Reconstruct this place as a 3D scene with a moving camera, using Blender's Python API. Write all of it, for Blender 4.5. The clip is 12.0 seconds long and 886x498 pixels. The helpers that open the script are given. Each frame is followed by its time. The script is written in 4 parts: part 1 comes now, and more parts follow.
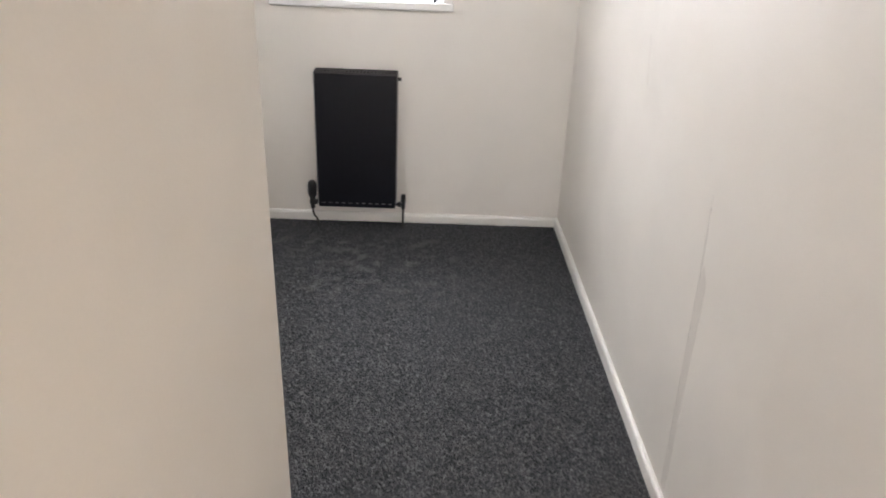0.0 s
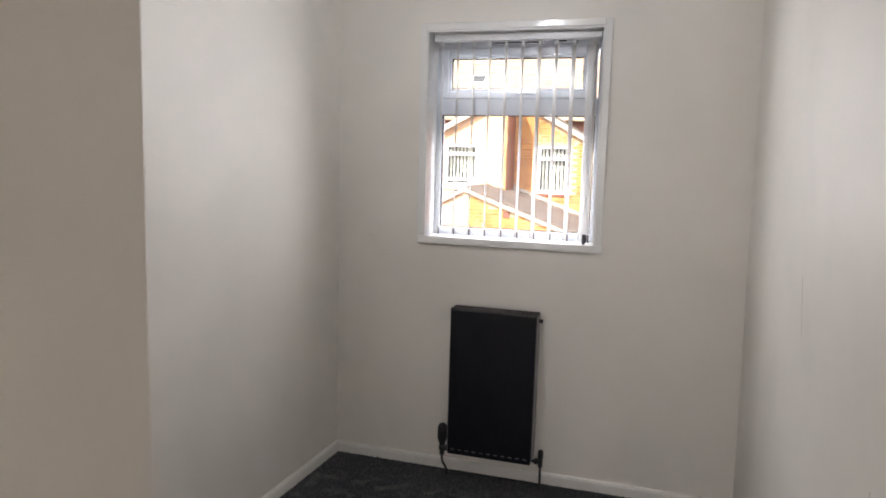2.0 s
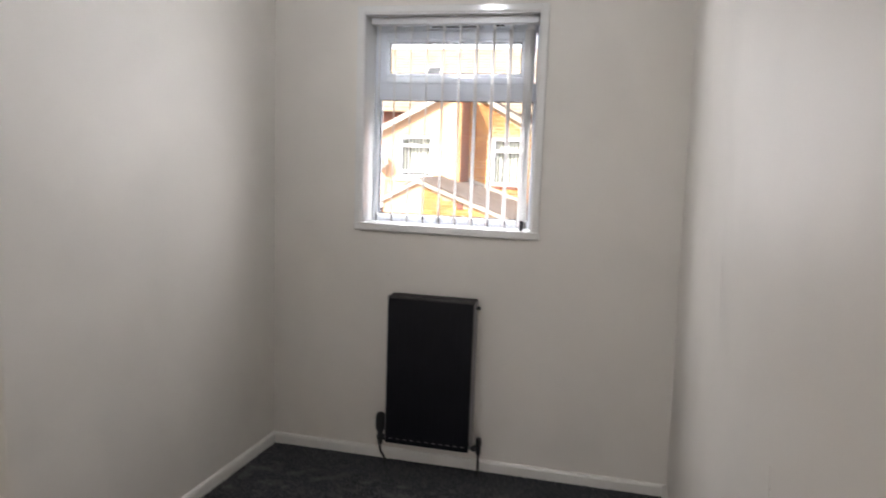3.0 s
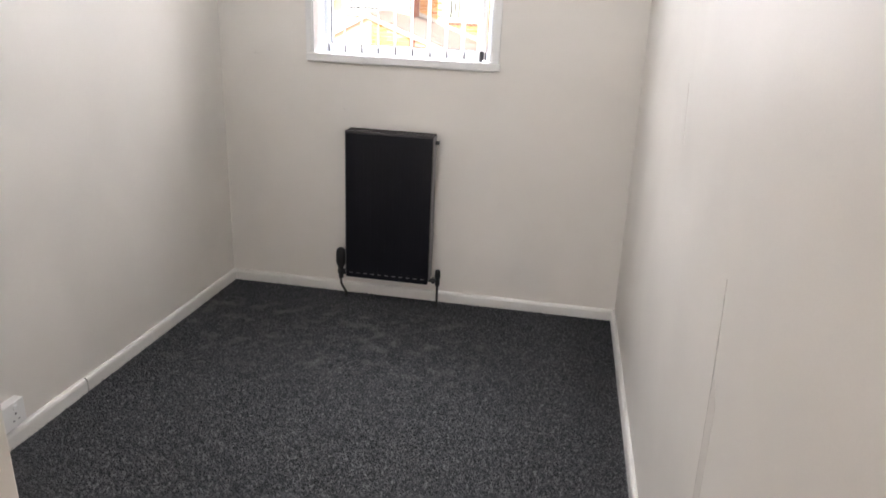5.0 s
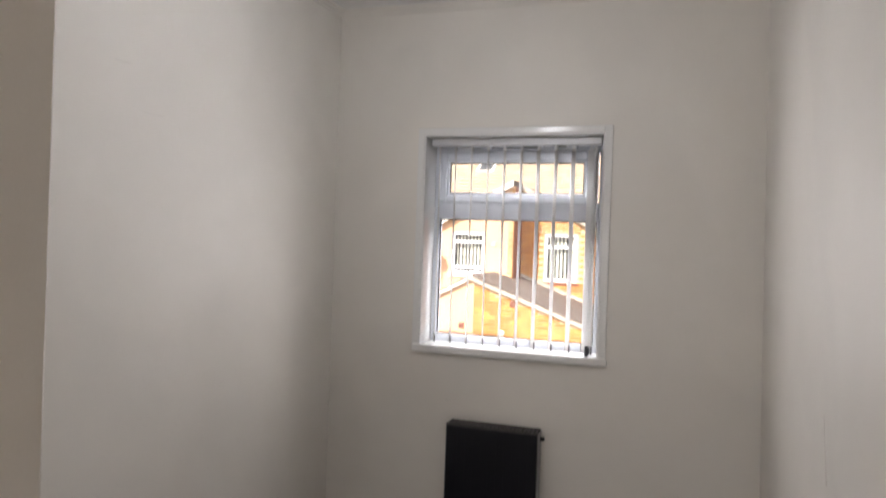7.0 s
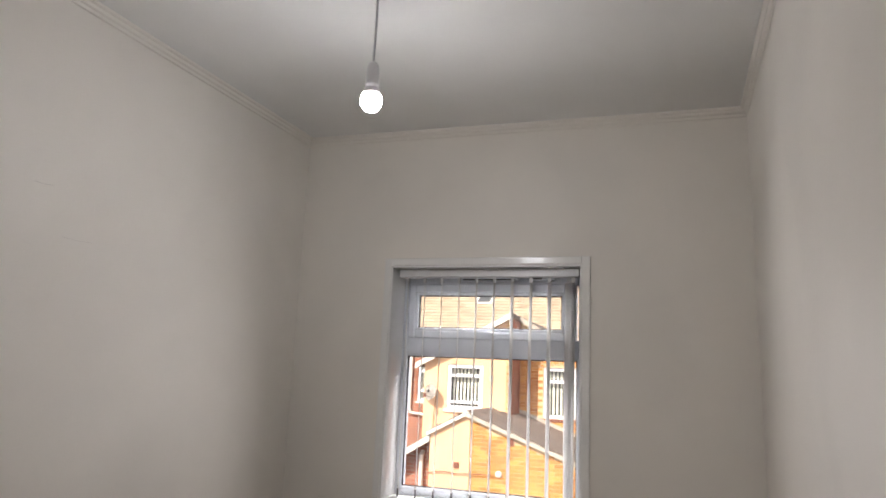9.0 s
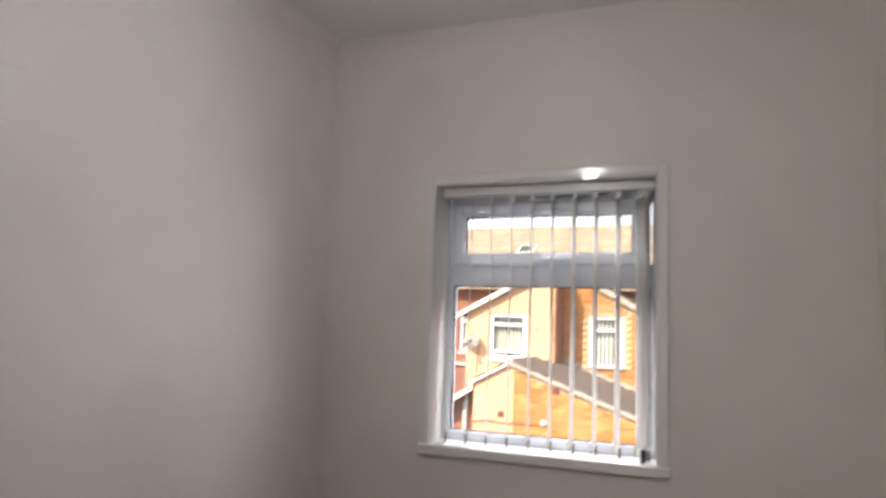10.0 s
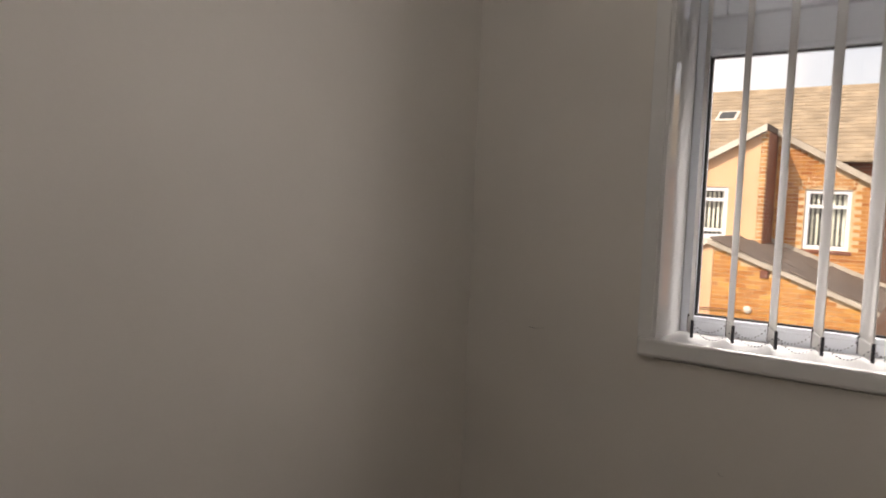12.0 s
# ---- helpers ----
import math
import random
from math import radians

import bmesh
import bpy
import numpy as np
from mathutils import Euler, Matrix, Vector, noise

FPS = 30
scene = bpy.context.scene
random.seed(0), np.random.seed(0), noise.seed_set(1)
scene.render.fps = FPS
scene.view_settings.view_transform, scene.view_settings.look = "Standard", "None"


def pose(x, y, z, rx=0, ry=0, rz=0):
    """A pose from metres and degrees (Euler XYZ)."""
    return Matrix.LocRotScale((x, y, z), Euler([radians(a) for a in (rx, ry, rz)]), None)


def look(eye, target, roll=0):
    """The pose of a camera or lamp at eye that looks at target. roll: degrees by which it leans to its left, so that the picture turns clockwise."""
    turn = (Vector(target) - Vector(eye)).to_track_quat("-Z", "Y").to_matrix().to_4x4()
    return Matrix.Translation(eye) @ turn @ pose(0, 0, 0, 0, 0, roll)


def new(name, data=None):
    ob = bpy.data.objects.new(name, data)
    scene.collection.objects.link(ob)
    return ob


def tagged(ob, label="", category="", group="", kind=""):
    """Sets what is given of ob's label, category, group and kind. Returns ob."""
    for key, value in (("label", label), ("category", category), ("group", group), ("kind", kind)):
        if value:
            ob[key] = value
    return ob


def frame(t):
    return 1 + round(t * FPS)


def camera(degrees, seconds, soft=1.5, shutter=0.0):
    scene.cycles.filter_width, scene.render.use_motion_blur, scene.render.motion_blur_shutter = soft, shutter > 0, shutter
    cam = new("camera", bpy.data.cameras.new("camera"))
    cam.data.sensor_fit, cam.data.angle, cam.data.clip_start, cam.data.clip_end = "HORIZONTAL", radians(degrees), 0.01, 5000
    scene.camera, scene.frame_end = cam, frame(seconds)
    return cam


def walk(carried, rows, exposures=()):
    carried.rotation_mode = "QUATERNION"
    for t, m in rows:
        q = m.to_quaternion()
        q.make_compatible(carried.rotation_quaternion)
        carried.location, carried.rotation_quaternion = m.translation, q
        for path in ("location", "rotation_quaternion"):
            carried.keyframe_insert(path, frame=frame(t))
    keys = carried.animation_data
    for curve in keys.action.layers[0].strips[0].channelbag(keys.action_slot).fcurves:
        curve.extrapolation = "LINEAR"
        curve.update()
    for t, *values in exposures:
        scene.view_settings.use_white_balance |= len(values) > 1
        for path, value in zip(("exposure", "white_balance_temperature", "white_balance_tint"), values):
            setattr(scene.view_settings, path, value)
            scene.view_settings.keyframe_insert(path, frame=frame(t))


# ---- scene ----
cam = camera(64.2, 12.0, 1.7, 0.5)
PATH = [
    (0, (0.754, -0.484, 1.585), (0.811, 1.303, 0.689), 2.6),
    (0.5, (0.79, -0.36, 1.534), (0.744, 1.439, 0.662), 2.9),
    (1, (0.867, -0.29, 1.526), (0.785, 1.561, 0.774), 2.4),
    (1.5, (1.004, -0.215, 1.482), (0.684, 1.727, 1.125), 2.1),
    (2, (1.103, -0.163, 1.478), (0.518, 1.733, 1.233), 1.6),
    (2.5, (1.172, -0.121, 1.455), (0.584, 1.776, 1.22), 1.8),
    (3, (1.185, -0.105, 1.446), (0.715, 1.822, 1.186), 2.0),
    (3.5, (1.128, -0.101, 1.474), (0.806, 1.797, 0.931), 2.1),
    (3.7, (1.145, -0.079, 1.472), (0.848, 1.779, 0.794), 2.2),
    (5.3, (1.155, -0.104, 1.397), (0.85, 1.751, 0.715), 2.8),
    (5.5, (1.181, -0.084, 1.424), (0.849, 1.784, 0.793), 2.6),
    (6, (1.163, -0.043, 1.466), (0.692, 1.849, 1.02), 2.2),
    (6.5, (1.13, -0.033, 1.487), (0.531, 1.866, 1.295), 2.3),
    (7, (1.112, -0.015, 1.579), (0.492, 1.886, 1.568), 2.0),
    (7.5, (1.112, -0.018, 1.598), (0.479, 1.872, 1.761), 2.1),
    (7.7, (1.116, 0.01, 1.646), (0.475, 1.895, 1.837), 1.9),
    (9.3, (1.184, 0.341, 1.591), (0.563, 2.204, 1.967), 2.4),
    (9.5, (1.126, 0.41, 1.555), (0.543, 2.285, 1.935), 2.0),
    (10, (1.021, 0.614, 1.538), (0.284, 2.46, 1.762), 2.0),
    (10.5, (0.906, 0.881, 1.479), (0.007, 2.667, 1.528), 2.2),
    (11, (0.818, 1.147, 1.454), (-0.187, 2.875, 1.41), 2.1),
    (11.5, (0.667, 1.397, 1.439), (-0.556, 2.977, 1.36), 2.2),
    (12, (0.49, 1.629, 1.378), (-0.674, 3.251, 1.248), 2.4),
]
EXPOSURES = [(0, 2.34, 6500, 14), (0.5, 2.38, 6500, 14), (1.0, 2.2, 6550, 15), (1.5, 1.64, 6600, 15), (2.5, 1.37, 6500, 14), (3.0, 1.34, 6500, 14), (3.5, 1.68, 6450, 14), (5.5, 2.14, 6550, 15), (6.0, 1.72, 6600, 15), (6.5, 1.28, 6600, 15), (7.5, 1.0, 6800, 15.5), (9.5, 0.72, 6850, 15.5), (10.5, 0.65, 6850, 15), (11.0, 0.08, 7050, 16.5), (11.5, 0.04, 7250, 17), (12.0, 0.10, 7400, 17.5)]
walk(cam, [(t, look(eye, target, roll)) for t, eye, target, roll in PATH], EXPOSURES)

# ---- world and sun ----
SUN_FROM = Vector((-0.36, -0.80, 0.76)).normalized()
world = bpy.data.worlds.new("world")
scene.world = world
world.use_nodes = True
wn = world.node_tree.nodes
sky = wn.new("ShaderNodeTexSky")
sky.sky_type = "NISHITA"
sky.sun_disc = False
sky.sun_elevation = math.asin(SUN_FROM.z)
sky.sun_rotation = math.atan2(SUN_FROM.x, SUN_FROM.y)
sky.dust_density = 3.0
cloud = wn.new("ShaderNodeTexNoise")
cloud.inputs["Scale"].default_value, cloud.inputs["Detail"].default_value = 3.0, 6
cover = wn.new("ShaderNodeMapRange")
for i, v in ((1, 0.28), (2, 0.62), (3, 0.25), (4, 1.0)):
    cover.inputs[i].default_value = v
veil = wn.new("ShaderNodeMix")
veil.data_type = "RGBA"
veil.inputs[7].default_value = (8.0, 8.1, 8.4, 1)     # sunlit white cloud
world.node_tree.links.new(cloud.outputs["Fac"], cover.inputs[0])
world.node_tree.links.new(cover.outputs[0], veil.inputs[0])
world.node_tree.links.new(sky.outputs[0], veil.inputs[6])
world.node_tree.links.new(veil.outputs[2], wn["Background"].inputs[0])
wn["Background"].inputs[1].default_value = 0.15
sun = new("sun", bpy.data.lights.new("sun", "SUN"))
sun.data.energy = 4.4
sun.data.angle = radians(0.55)
sun.data.color = (1.0, 0.92, 0.8)
sun.matrix_world = look(SUN_FROM * 60, (0, 0, 0))
BULB_STRENGTH = 142.0
# the sky's light that falls in through the window's head
daylight = new("window_daylight", bpy.data.lights.new("window_daylight", "AREA"))
daylight.data.shape = "RECTANGLE"
daylight.data.size, daylight.data.size_y = 1.5, 1.0
daylight.data.energy = 58.0
daylight.data.color = (0.93, 0.97, 1.0)
daylight.matrix_world = look((0.424, 3.80, 2.78), (0.424, 2.3, 1.1))
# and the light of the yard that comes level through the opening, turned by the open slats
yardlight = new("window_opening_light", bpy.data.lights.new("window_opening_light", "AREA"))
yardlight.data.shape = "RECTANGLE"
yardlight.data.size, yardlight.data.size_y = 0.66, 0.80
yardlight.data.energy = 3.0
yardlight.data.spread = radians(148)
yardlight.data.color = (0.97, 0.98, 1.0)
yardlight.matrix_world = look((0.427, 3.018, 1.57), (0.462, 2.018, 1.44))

# fill lamp for sky light, added in an assumed, unseen landing window behind the camera
landing = new("landing_fill_light", bpy.data.lights.new("landing_fill_light", "AREA"))
landing.data.shape = "RECTANGLE"
landing.data.size, landing.data.size_y = 1.3, 1.4
landing.data.energy = 6.0
landing.data.color = (1.0, 0.98, 0.95)
landing.matrix_world = look((0.95, -2.84, 1.48), (0.95, -1.84, 1.40))


# ---- materials ----
def material(name, colour, rough=0.6, metal=0.0, vary=0.08, scale=6.0, fine=120.0, bump=0.1, depth=0.002, spec=0.5):
    """Paint, plastic or metal: base colour varied at two scales, and a fine relief."""
    m = bpy.data.materials.new(name)
    m.use_nodes = True
    nt = m.node_tree
    bsdf = nt.nodes["Principled BSDF"]
    bsdf.inputs["Roughness"].default_value = rough
    bsdf.inputs["Metallic"].default_value = metal
    bsdf.inputs["Specular IOR Level"].default_value = spec
    coord = nt.nodes.new("ShaderNodeTexCoord")
    big, small = nt.nodes.new("ShaderNodeTexNoise"), nt.nodes.new("ShaderNodeTexNoise")
    big.inputs["Scale"].default_value, small.inputs["Scale"].default_value = scale, fine
    big.inputs["Detail"].default_value, small.inputs["Detail"].default_value = 5, 3
    for n in (big, small):
        nt.links.new(coord.outputs["Object"], n.inputs["Vector"])
    mix = nt.nodes.new("ShaderNodeMath")
    mix.operation = "MULTIPLY_ADD"
    mix.inputs[1].default_value = 0.35
    nt.links.new(small.outputs["Fac"], mix.inputs[0])
    nt.links.new(big.outputs["Fac"], mix.inputs[2])
    ramp = nt.nodes.new("ShaderNodeValToRGB")
    ramp.color_ramp.elements[0].position, ramp.color_ramp.elements[1].position = 0.45, 0.9
    ramp.color_ramp.elements[0].color = (*[c * (1 - vary) for c in colour], 1)
    ramp.color_ramp.elements[1].color = (*[min(1, c * (1 + vary)) for c in colour], 1)
    nt.links.new(mix.outputs[0], ramp.inputs[0])
    nt.links.new(ramp.outputs[0], bsdf.inputs["Base Color"])
    if bump:
        b = nt.nodes.new("ShaderNodeBump")
        b.inputs["Strength"].default_value, b.inputs["Distance"].default_value = bump, depth
        nt.links.new(mix.outputs[0], b.inputs["Height"])
        nt.links.new(b.outputs[0], bsdf.inputs["Normal"])
    return m


def wall_paint_material(name, colour):
    """Matt emulsion rolled over old plaster: faint patches, filled places and slow undulation."""
    m = material(name, colour, 0.5, vary=0.035, scale=2.2, fine=260, bump=0.12, depth=0.0015, spec=0.35)
    nt = m.node_tree
    bsdf = nt.nodes["Principled BSDF"]
    coord = nt.nodes["Texture Coordinate"]
    ramp = nt.nodes["Color Ramp"]
    patch = nt.nodes.new("ShaderNodeTexNoise")
    patch.inputs["Scale"].default_value, patch.inputs["Detail"].default_value = 1.3, 2
    patch.inputs["Distortion"].default_value = 0.6
    nt.links.new(coord.outputs["Object"], patch.inputs["Vector"])
    step = nt.nodes.new("ShaderNodeMapRange")
    step.interpolation_type = "SMOOTHSTEP"
    for i, v in ((1, 0.46), (2, 0.60), (3, 1.0), (4, 0.965)):
        step.inputs[i].default_value = v
    nt.links.new(patch.outputs["Fac"], step.inputs[0])
    mul = nt.nodes.new("ShaderNodeMix")
    mul.data_type, mul.blend_type = "RGBA", "MULTIPLY"
    mul.inputs[0].default_value = 1.0
    nt.links.new(ramp.outputs[0], mul.inputs[6])
    nt.links.new(step.outputs[0], mul.inputs[7])
    nt.links.new(mul.outputs[2], bsdf.inputs["Base Color"])
    wave = nt.nodes.new("ShaderNodeTexNoise")
    wave.inputs["Scale"].default_value, wave.inputs["Detail"].default_value = 3.0, 1
    nt.links.new(coord.outputs["Object"], wave.inputs["Vector"])
    b2 = nt.nodes.new("ShaderNodeBump")
    b2.inputs["Strength"].default_value, b2.inputs["Distance"].default_value = 0.25, 0.03
    nt.links.new(wave.outputs["Fac"], b2.inputs["Height"])
    nt.links.new(b2.outputs[0], nt.nodes["Bump"].inputs["Normal"])
    return m


def carpet_material(name, dark, light):
    """Twist-pile carpet in charcoal with pale flecks; scuffed, dusty streaks; tufts vary one by one."""
    m = bpy.data.materials.new(name)
    m.use_nodes = True
    nt = m.node_tree
    bsdf = nt.nodes["Principled BSDF"]
    bsdf.inputs["Roughness"].default_value = 0.95
    bsdf.inputs["Specular IOR Level"].default_value = 0.15
    geo = nt.nodes.new("ShaderNodeNewGeometry")
    coord = nt.nodes.new("ShaderNodeTexCoord")
    fleck = nt.nodes.new("ShaderNodeTexNoise")
    fleck.inputs["Scale"].default_value, fleck.inputs["Detail"].default_value = 95, 4
    fleck.inputs["Roughness"].default_value = 0.8
    mapping = nt.nodes.new("ShaderNodeMapping")
    mapping.inputs["Scale"].default_value = (1.2, 1.5, 1.0)
    scuff = nt.nodes.new("ShaderNodeTexNoise")
    scuff.inputs["Scale"].default_value, scuff.inputs["Detail"].default_value = 10.5, 10
    nt.links.new(coord.outputs["Object"], fleck.inputs["Vector"])
    nt.links.new(coord.outputs["Object"], mapping.inputs["Vector"])
    nt.links.new(mapping.outputs[0], scuff.inputs["Vector"])
    add = nt.nodes.new("ShaderNodeMath")
    add.operation = "MULTIPLY_ADD"
    add.inputs[1].default_value = 0.42
    nt.links.new(geo.outputs["Random Per Island"], add.inputs[0])
    nt.links.new(fleck.outputs["Fac"], add.inputs[2])
    ramp = nt.nodes.new("ShaderNodeValToRGB")
    e = ramp.color_ramp.elements
    e[0].position, e[0].color = 0.42, (*dark, 1)
    e[1].position, e[1].color = 1.12 - 0.12, (*light, 1)
    mid = e.new(0.78)
    mid.color = (*[d * 1.7 for d in dark], 1)
    nt.links.new(add.outputs[0], ramp.inputs[0])
    dust = nt.nodes.new("ShaderNodeMapRange")
    for i, v in ((1, 0.52), (2, 0.65), (3, 0.0), (4, 0.72)):
        dust.inputs[i].default_value = v
    nt.links.new(scuff.outputs["Fac"], dust.inputs[0])
    sep = nt.nodes.new("ShaderNodeSeparateXYZ")
    nt.links.new(coord.outputs["Object"], sep.inputs[0])
    rise, fall, side = [nt.nodes.new("ShaderNodeMapRange") for _ in range(3)]
    for node, a, b, lo, hi, axis in ((rise, 2.0, 2.5, 0.15, 1.0, "Y"), (fall, 2.70, 2.84, 1.0, 0.15, "Y"), (side, 0.65, 1.1, 1.0, 0.2, "X")):
        node.interpolation_type = "SMOOTHSTEP"
        for i, v in ((1, a), (2, b), (3, lo), (4, hi)):
            node.inputs[i].default_value = v
        nt.links.new(sep.outputs[axis], node.inputs[0])
    trod, worn, band = [nt.nodes.new("ShaderNodeMath") for _ in range(3)]
    trod.operation = worn.operation = band.operation = "MULTIPLY"
    nt.links.new(rise.outputs[0], trod.inputs[0])
    nt.links.new(fall.outputs[0], trod.inputs[1])
    nt.links.new(trod.outputs[0], worn.inputs[0])
    nt.links.new(side.outputs[0], worn.inputs[1])
    nt.links.new(worn.outputs[0], band.inputs[0])
    nt.links.new(dust.outputs[0], band.inputs[1])
    mix = nt.nodes.new("ShaderNodeMix")
    mix.data_type = "RGBA"
    mix.inputs[7].default_value = (0.19, 0.19, 0.19, 1)
    nt.links.new(band.outputs[0], mix.inputs[0])
    nt.links.new(ramp.outputs[0], mix.inputs[6])
    nt.links.new(mix.outputs[2], bsdf.inputs["Base Color"])
    bump = nt.nodes.new("ShaderNodeBump")
    bump.inputs["Strength"].default_value, bump.inputs["Distance"].default_value = 0.8, 0.004
    nt.links.new(fleck.outputs["Fac"], bump.inputs["Height"])
    nt.links.new(bump.outputs[0], bsdf.inputs["Normal"])
    return m


def brick_material(name, a, b, mortar, axis="xz"):
    """Fair-faced stretcher brickwork on an upright wall; soot and repair patches over it."""
    m = bpy.data.materials.new(name)
    m.use_nodes = True
    nt = m.node_tree
    bsdf = nt.nodes["Principled BSDF"]
    bsdf.inputs["Roughness"].default_value = 0.9
    coord, sep, comb = nt.nodes.new("ShaderNodeTexCoord"), nt.nodes.new("ShaderNodeSeparateXYZ"), nt.nodes.new("ShaderNodeCombineXYZ")
    nt.links.new(coord.outputs["Object"], sep.inputs[0])
    nt.links.new(sep.outputs["X" if axis[0] == "x" else "Y"], comb.inputs[0])
    nt.links.new(sep.outputs["Z"], comb.inputs[1])
    brick = nt.nodes.new("ShaderNodeTexBrick")
    brick.inputs["Scale"].default_value = 1.0
    brick.inputs["Brick Width"].default_value, brick.inputs["Row Height"].default_value = 0.23, 0.08
    brick.inputs["Mortar Size"].default_value = 0.012
    brick.inputs["Mortar Smooth"].default_value = 0.2
    brick.inputs["Color1"].default_value, brick.inputs["Color2"].default_value = (*a, 1), (*b, 1)
    brick.inputs["Mortar"].default_value = (*mortar, 1)
    nt.links.new(comb.outputs[0], brick.inputs["Vector"])
    big = nt.nodes.new("ShaderNodeTexNoise")
    big.inputs["Scale"].default_value, big.inputs["Detail"].default_value = 1.4, 6
    nt.links.new(coord.outputs["Object"], big.inputs["Vector"])
    rng = nt.nodes.new("ShaderNodeMapRange")
    for i, v in ((1, 0.3), (2, 0.7), (3, 0.75), (4, 1.2)):
        rng.inputs[i].default_value = v
    nt.links.new(big.outputs["Fac"], rng.inputs[0])
    mul = nt.nodes.new("ShaderNodeMix")
    mul.data_type, mul.blend_type = "RGBA", "MULTIPLY"
    mul.inputs[0].default_value = 1.0
    nt.links.new(brick.outputs["Color"], mul.inputs[6])
    nt.links.new(rng.outputs[0], mul.inputs[7])
    nt.links.new(mul.outputs[2], bsdf.inputs["Base Color"])
    bump = nt.nodes.new("ShaderNodeBump")
    bump.invert = True
    bump.inputs["Strength"].default_value, bump.inputs["Distance"].default_value = 0.7, 0.012
    nt.links.new(brick.outputs["Fac"], bump.inputs["Height"])
    nt.links.new(bump.outputs[0], bsdf.inputs["Normal"])
    return m


def piece_material(name, colour, rough, spread):
    """Slates and tiles: each piece or island its own shade, with grain."""
    m = material(name, colour, rough, vary=0.22, scale=2.5, fine=40, bump=0.3, depth=0.006)
    nt = m.node_tree
    bsdf, ramp = nt.nodes["Principled BSDF"], nt.nodes["Color Ramp"]
    info, geo = nt.nodes.new("ShaderNodeObjectInfo"), nt.nodes.new("ShaderNodeNewGeometry")
    add = nt.nodes.new("ShaderNodeMath")
    add.operation = "ADD"
    nt.links.new(info.outputs["Random"], add.inputs[0])
    nt.links.new(geo.outputs["Random Per Island"], add.inputs[1])
    rng = nt.nodes.new("ShaderNodeMapRange")
    for i, v in ((1, 0.0), (2, 2.0), (3, 1 - spread), (4, 1 + spread)):
        rng.inputs[i].default_value = v
    nt.links.new(add.outputs[0], rng.inputs[0])
    mul = nt.nodes.new("ShaderNodeMix")
    mul.data_type, mul.blend_type = "RGBA", "MULTIPLY"
    mul.inputs[0].default_value = 1.0
    nt.links.new(ramp.outputs[0], mul.inputs[6])
    nt.links.new(rng.outputs[0], mul.inputs[7])
    nt.links.new(mul.outputs[2], bsdf.inputs["Base Color"])
    return m


def laid_brick_material(name, a, b):
    """Single bricks: each its own shade between two clays, with soot and grain."""
    m = material(name, (1.0, 1.0, 1.0), 0.9, vary=0.16, scale=9, fine=70, bump=0.4, depth=0.004)
    nt = m.node_tree
    bsdf, ramp = nt.nodes["Principled BSDF"], nt.nodes["Color Ramp"]
    info, clay = nt.nodes.new("ShaderNodeObjectInfo"), nt.nodes.new("ShaderNodeMix")
    clay.data_type = "RGBA"
    clay.inputs[6].default_value, clay.inputs[7].default_value = (*a, 1), (*b, 1)
    nt.links.new(info.outputs["Random"], clay.inputs[0])
    mul = nt.nodes.new("ShaderNodeMix")
    mul.data_type, mul.blend_type = "RGBA", "MULTIPLY"
    mul.inputs[0].default_value = 1.0
    nt.links.new(ramp.outputs[0], mul.inputs[6])
    nt.links.new(clay.outputs[2], mul.inputs[7])
    nt.links.new(mul.outputs[2], bsdf.inputs["Base Color"])
    return m


def glass_material(name, rough=0.0):
    m = bpy.data.materials.new(name)
    m.use_nodes = True
    bsdf = m.node_tree.nodes["Principled BSDF"]
    bsdf.inputs["Base Color"].default_value = (0.97, 0.985, 0.98, 1)
    bsdf.inputs["Transmission Weight"].default_value = 1.0
    bsdf.inputs["Roughness"].default_value = rough
    bsdf.inputs["IOR"].default_value = 1.45
    return m


def vane_material(name, colour):
    """Thin woven polyester: lets some daylight through."""
    m = material(name, colour, 0.7, vary=0.05, scale=8, fine=600, bump=0.15, depth=0.0004)
    nt = m.node_tree
    out, bsdf = nt.nodes["Material Output"], nt.nodes["Principled BSDF"]
    trans, mix = nt.nodes.new("ShaderNodeBsdfTranslucent"), nt.nodes.new("ShaderNodeMixShader")
    trans.inputs[0].default_value = (*colour, 1)
    mix.inputs[0].default_value = 0.5
    nt.links.new(bsdf.outputs[0], mix.inputs[1])
    nt.links.new(trans.outputs[0], mix.inputs[2])
    nt.links.new(mix.outputs[0], out.inputs[0])
    return m


def emitter(name, colour, strength):
    m = bpy.data.materials.new(name)
    m.use_nodes = True
    bsdf = m.node_tree.nodes["Principled BSDF"]
    bsdf.inputs["Base Color"].default_value = (0.9, 0.9, 0.9, 1)
    bsdf.inputs["Emission Color"].default_value = (*colour, 1)
    bsdf.inputs["Emission Strength"].default_value = strength
    return m


WALL = wall_paint_material("off_white_emulsion", (0.78, 0.74, 0.685))
# for the unseen landing only: warm and pale to tint and lift bounced light
BOUNCE_CREAM = wall_paint_material("cream_bounce_paint", (0.82, 0.73, 0.60))
CEILING = wall_paint_material("ceiling_emulsion", (0.76, 0.75, 0.73))
GLOSS = material("white_gloss_paint", (0.80, 0.79, 0.77), 0.16, vary=0.03, scale=5, fine=90, bump=0.12, depth=0.0015)
SKIRT = material("skirting_paint", (0.78, 0.76, 0.72), 0.35, vary=0.06, scale=5, fine=70, bump=0.15, depth=0.0015)
LINING = material("polished_white_lining", (0.80, 0.79, 0.78), 0.03, vary=0.02, scale=5, fine=40, bump=0.02, depth=0.0006, spec=0.8)
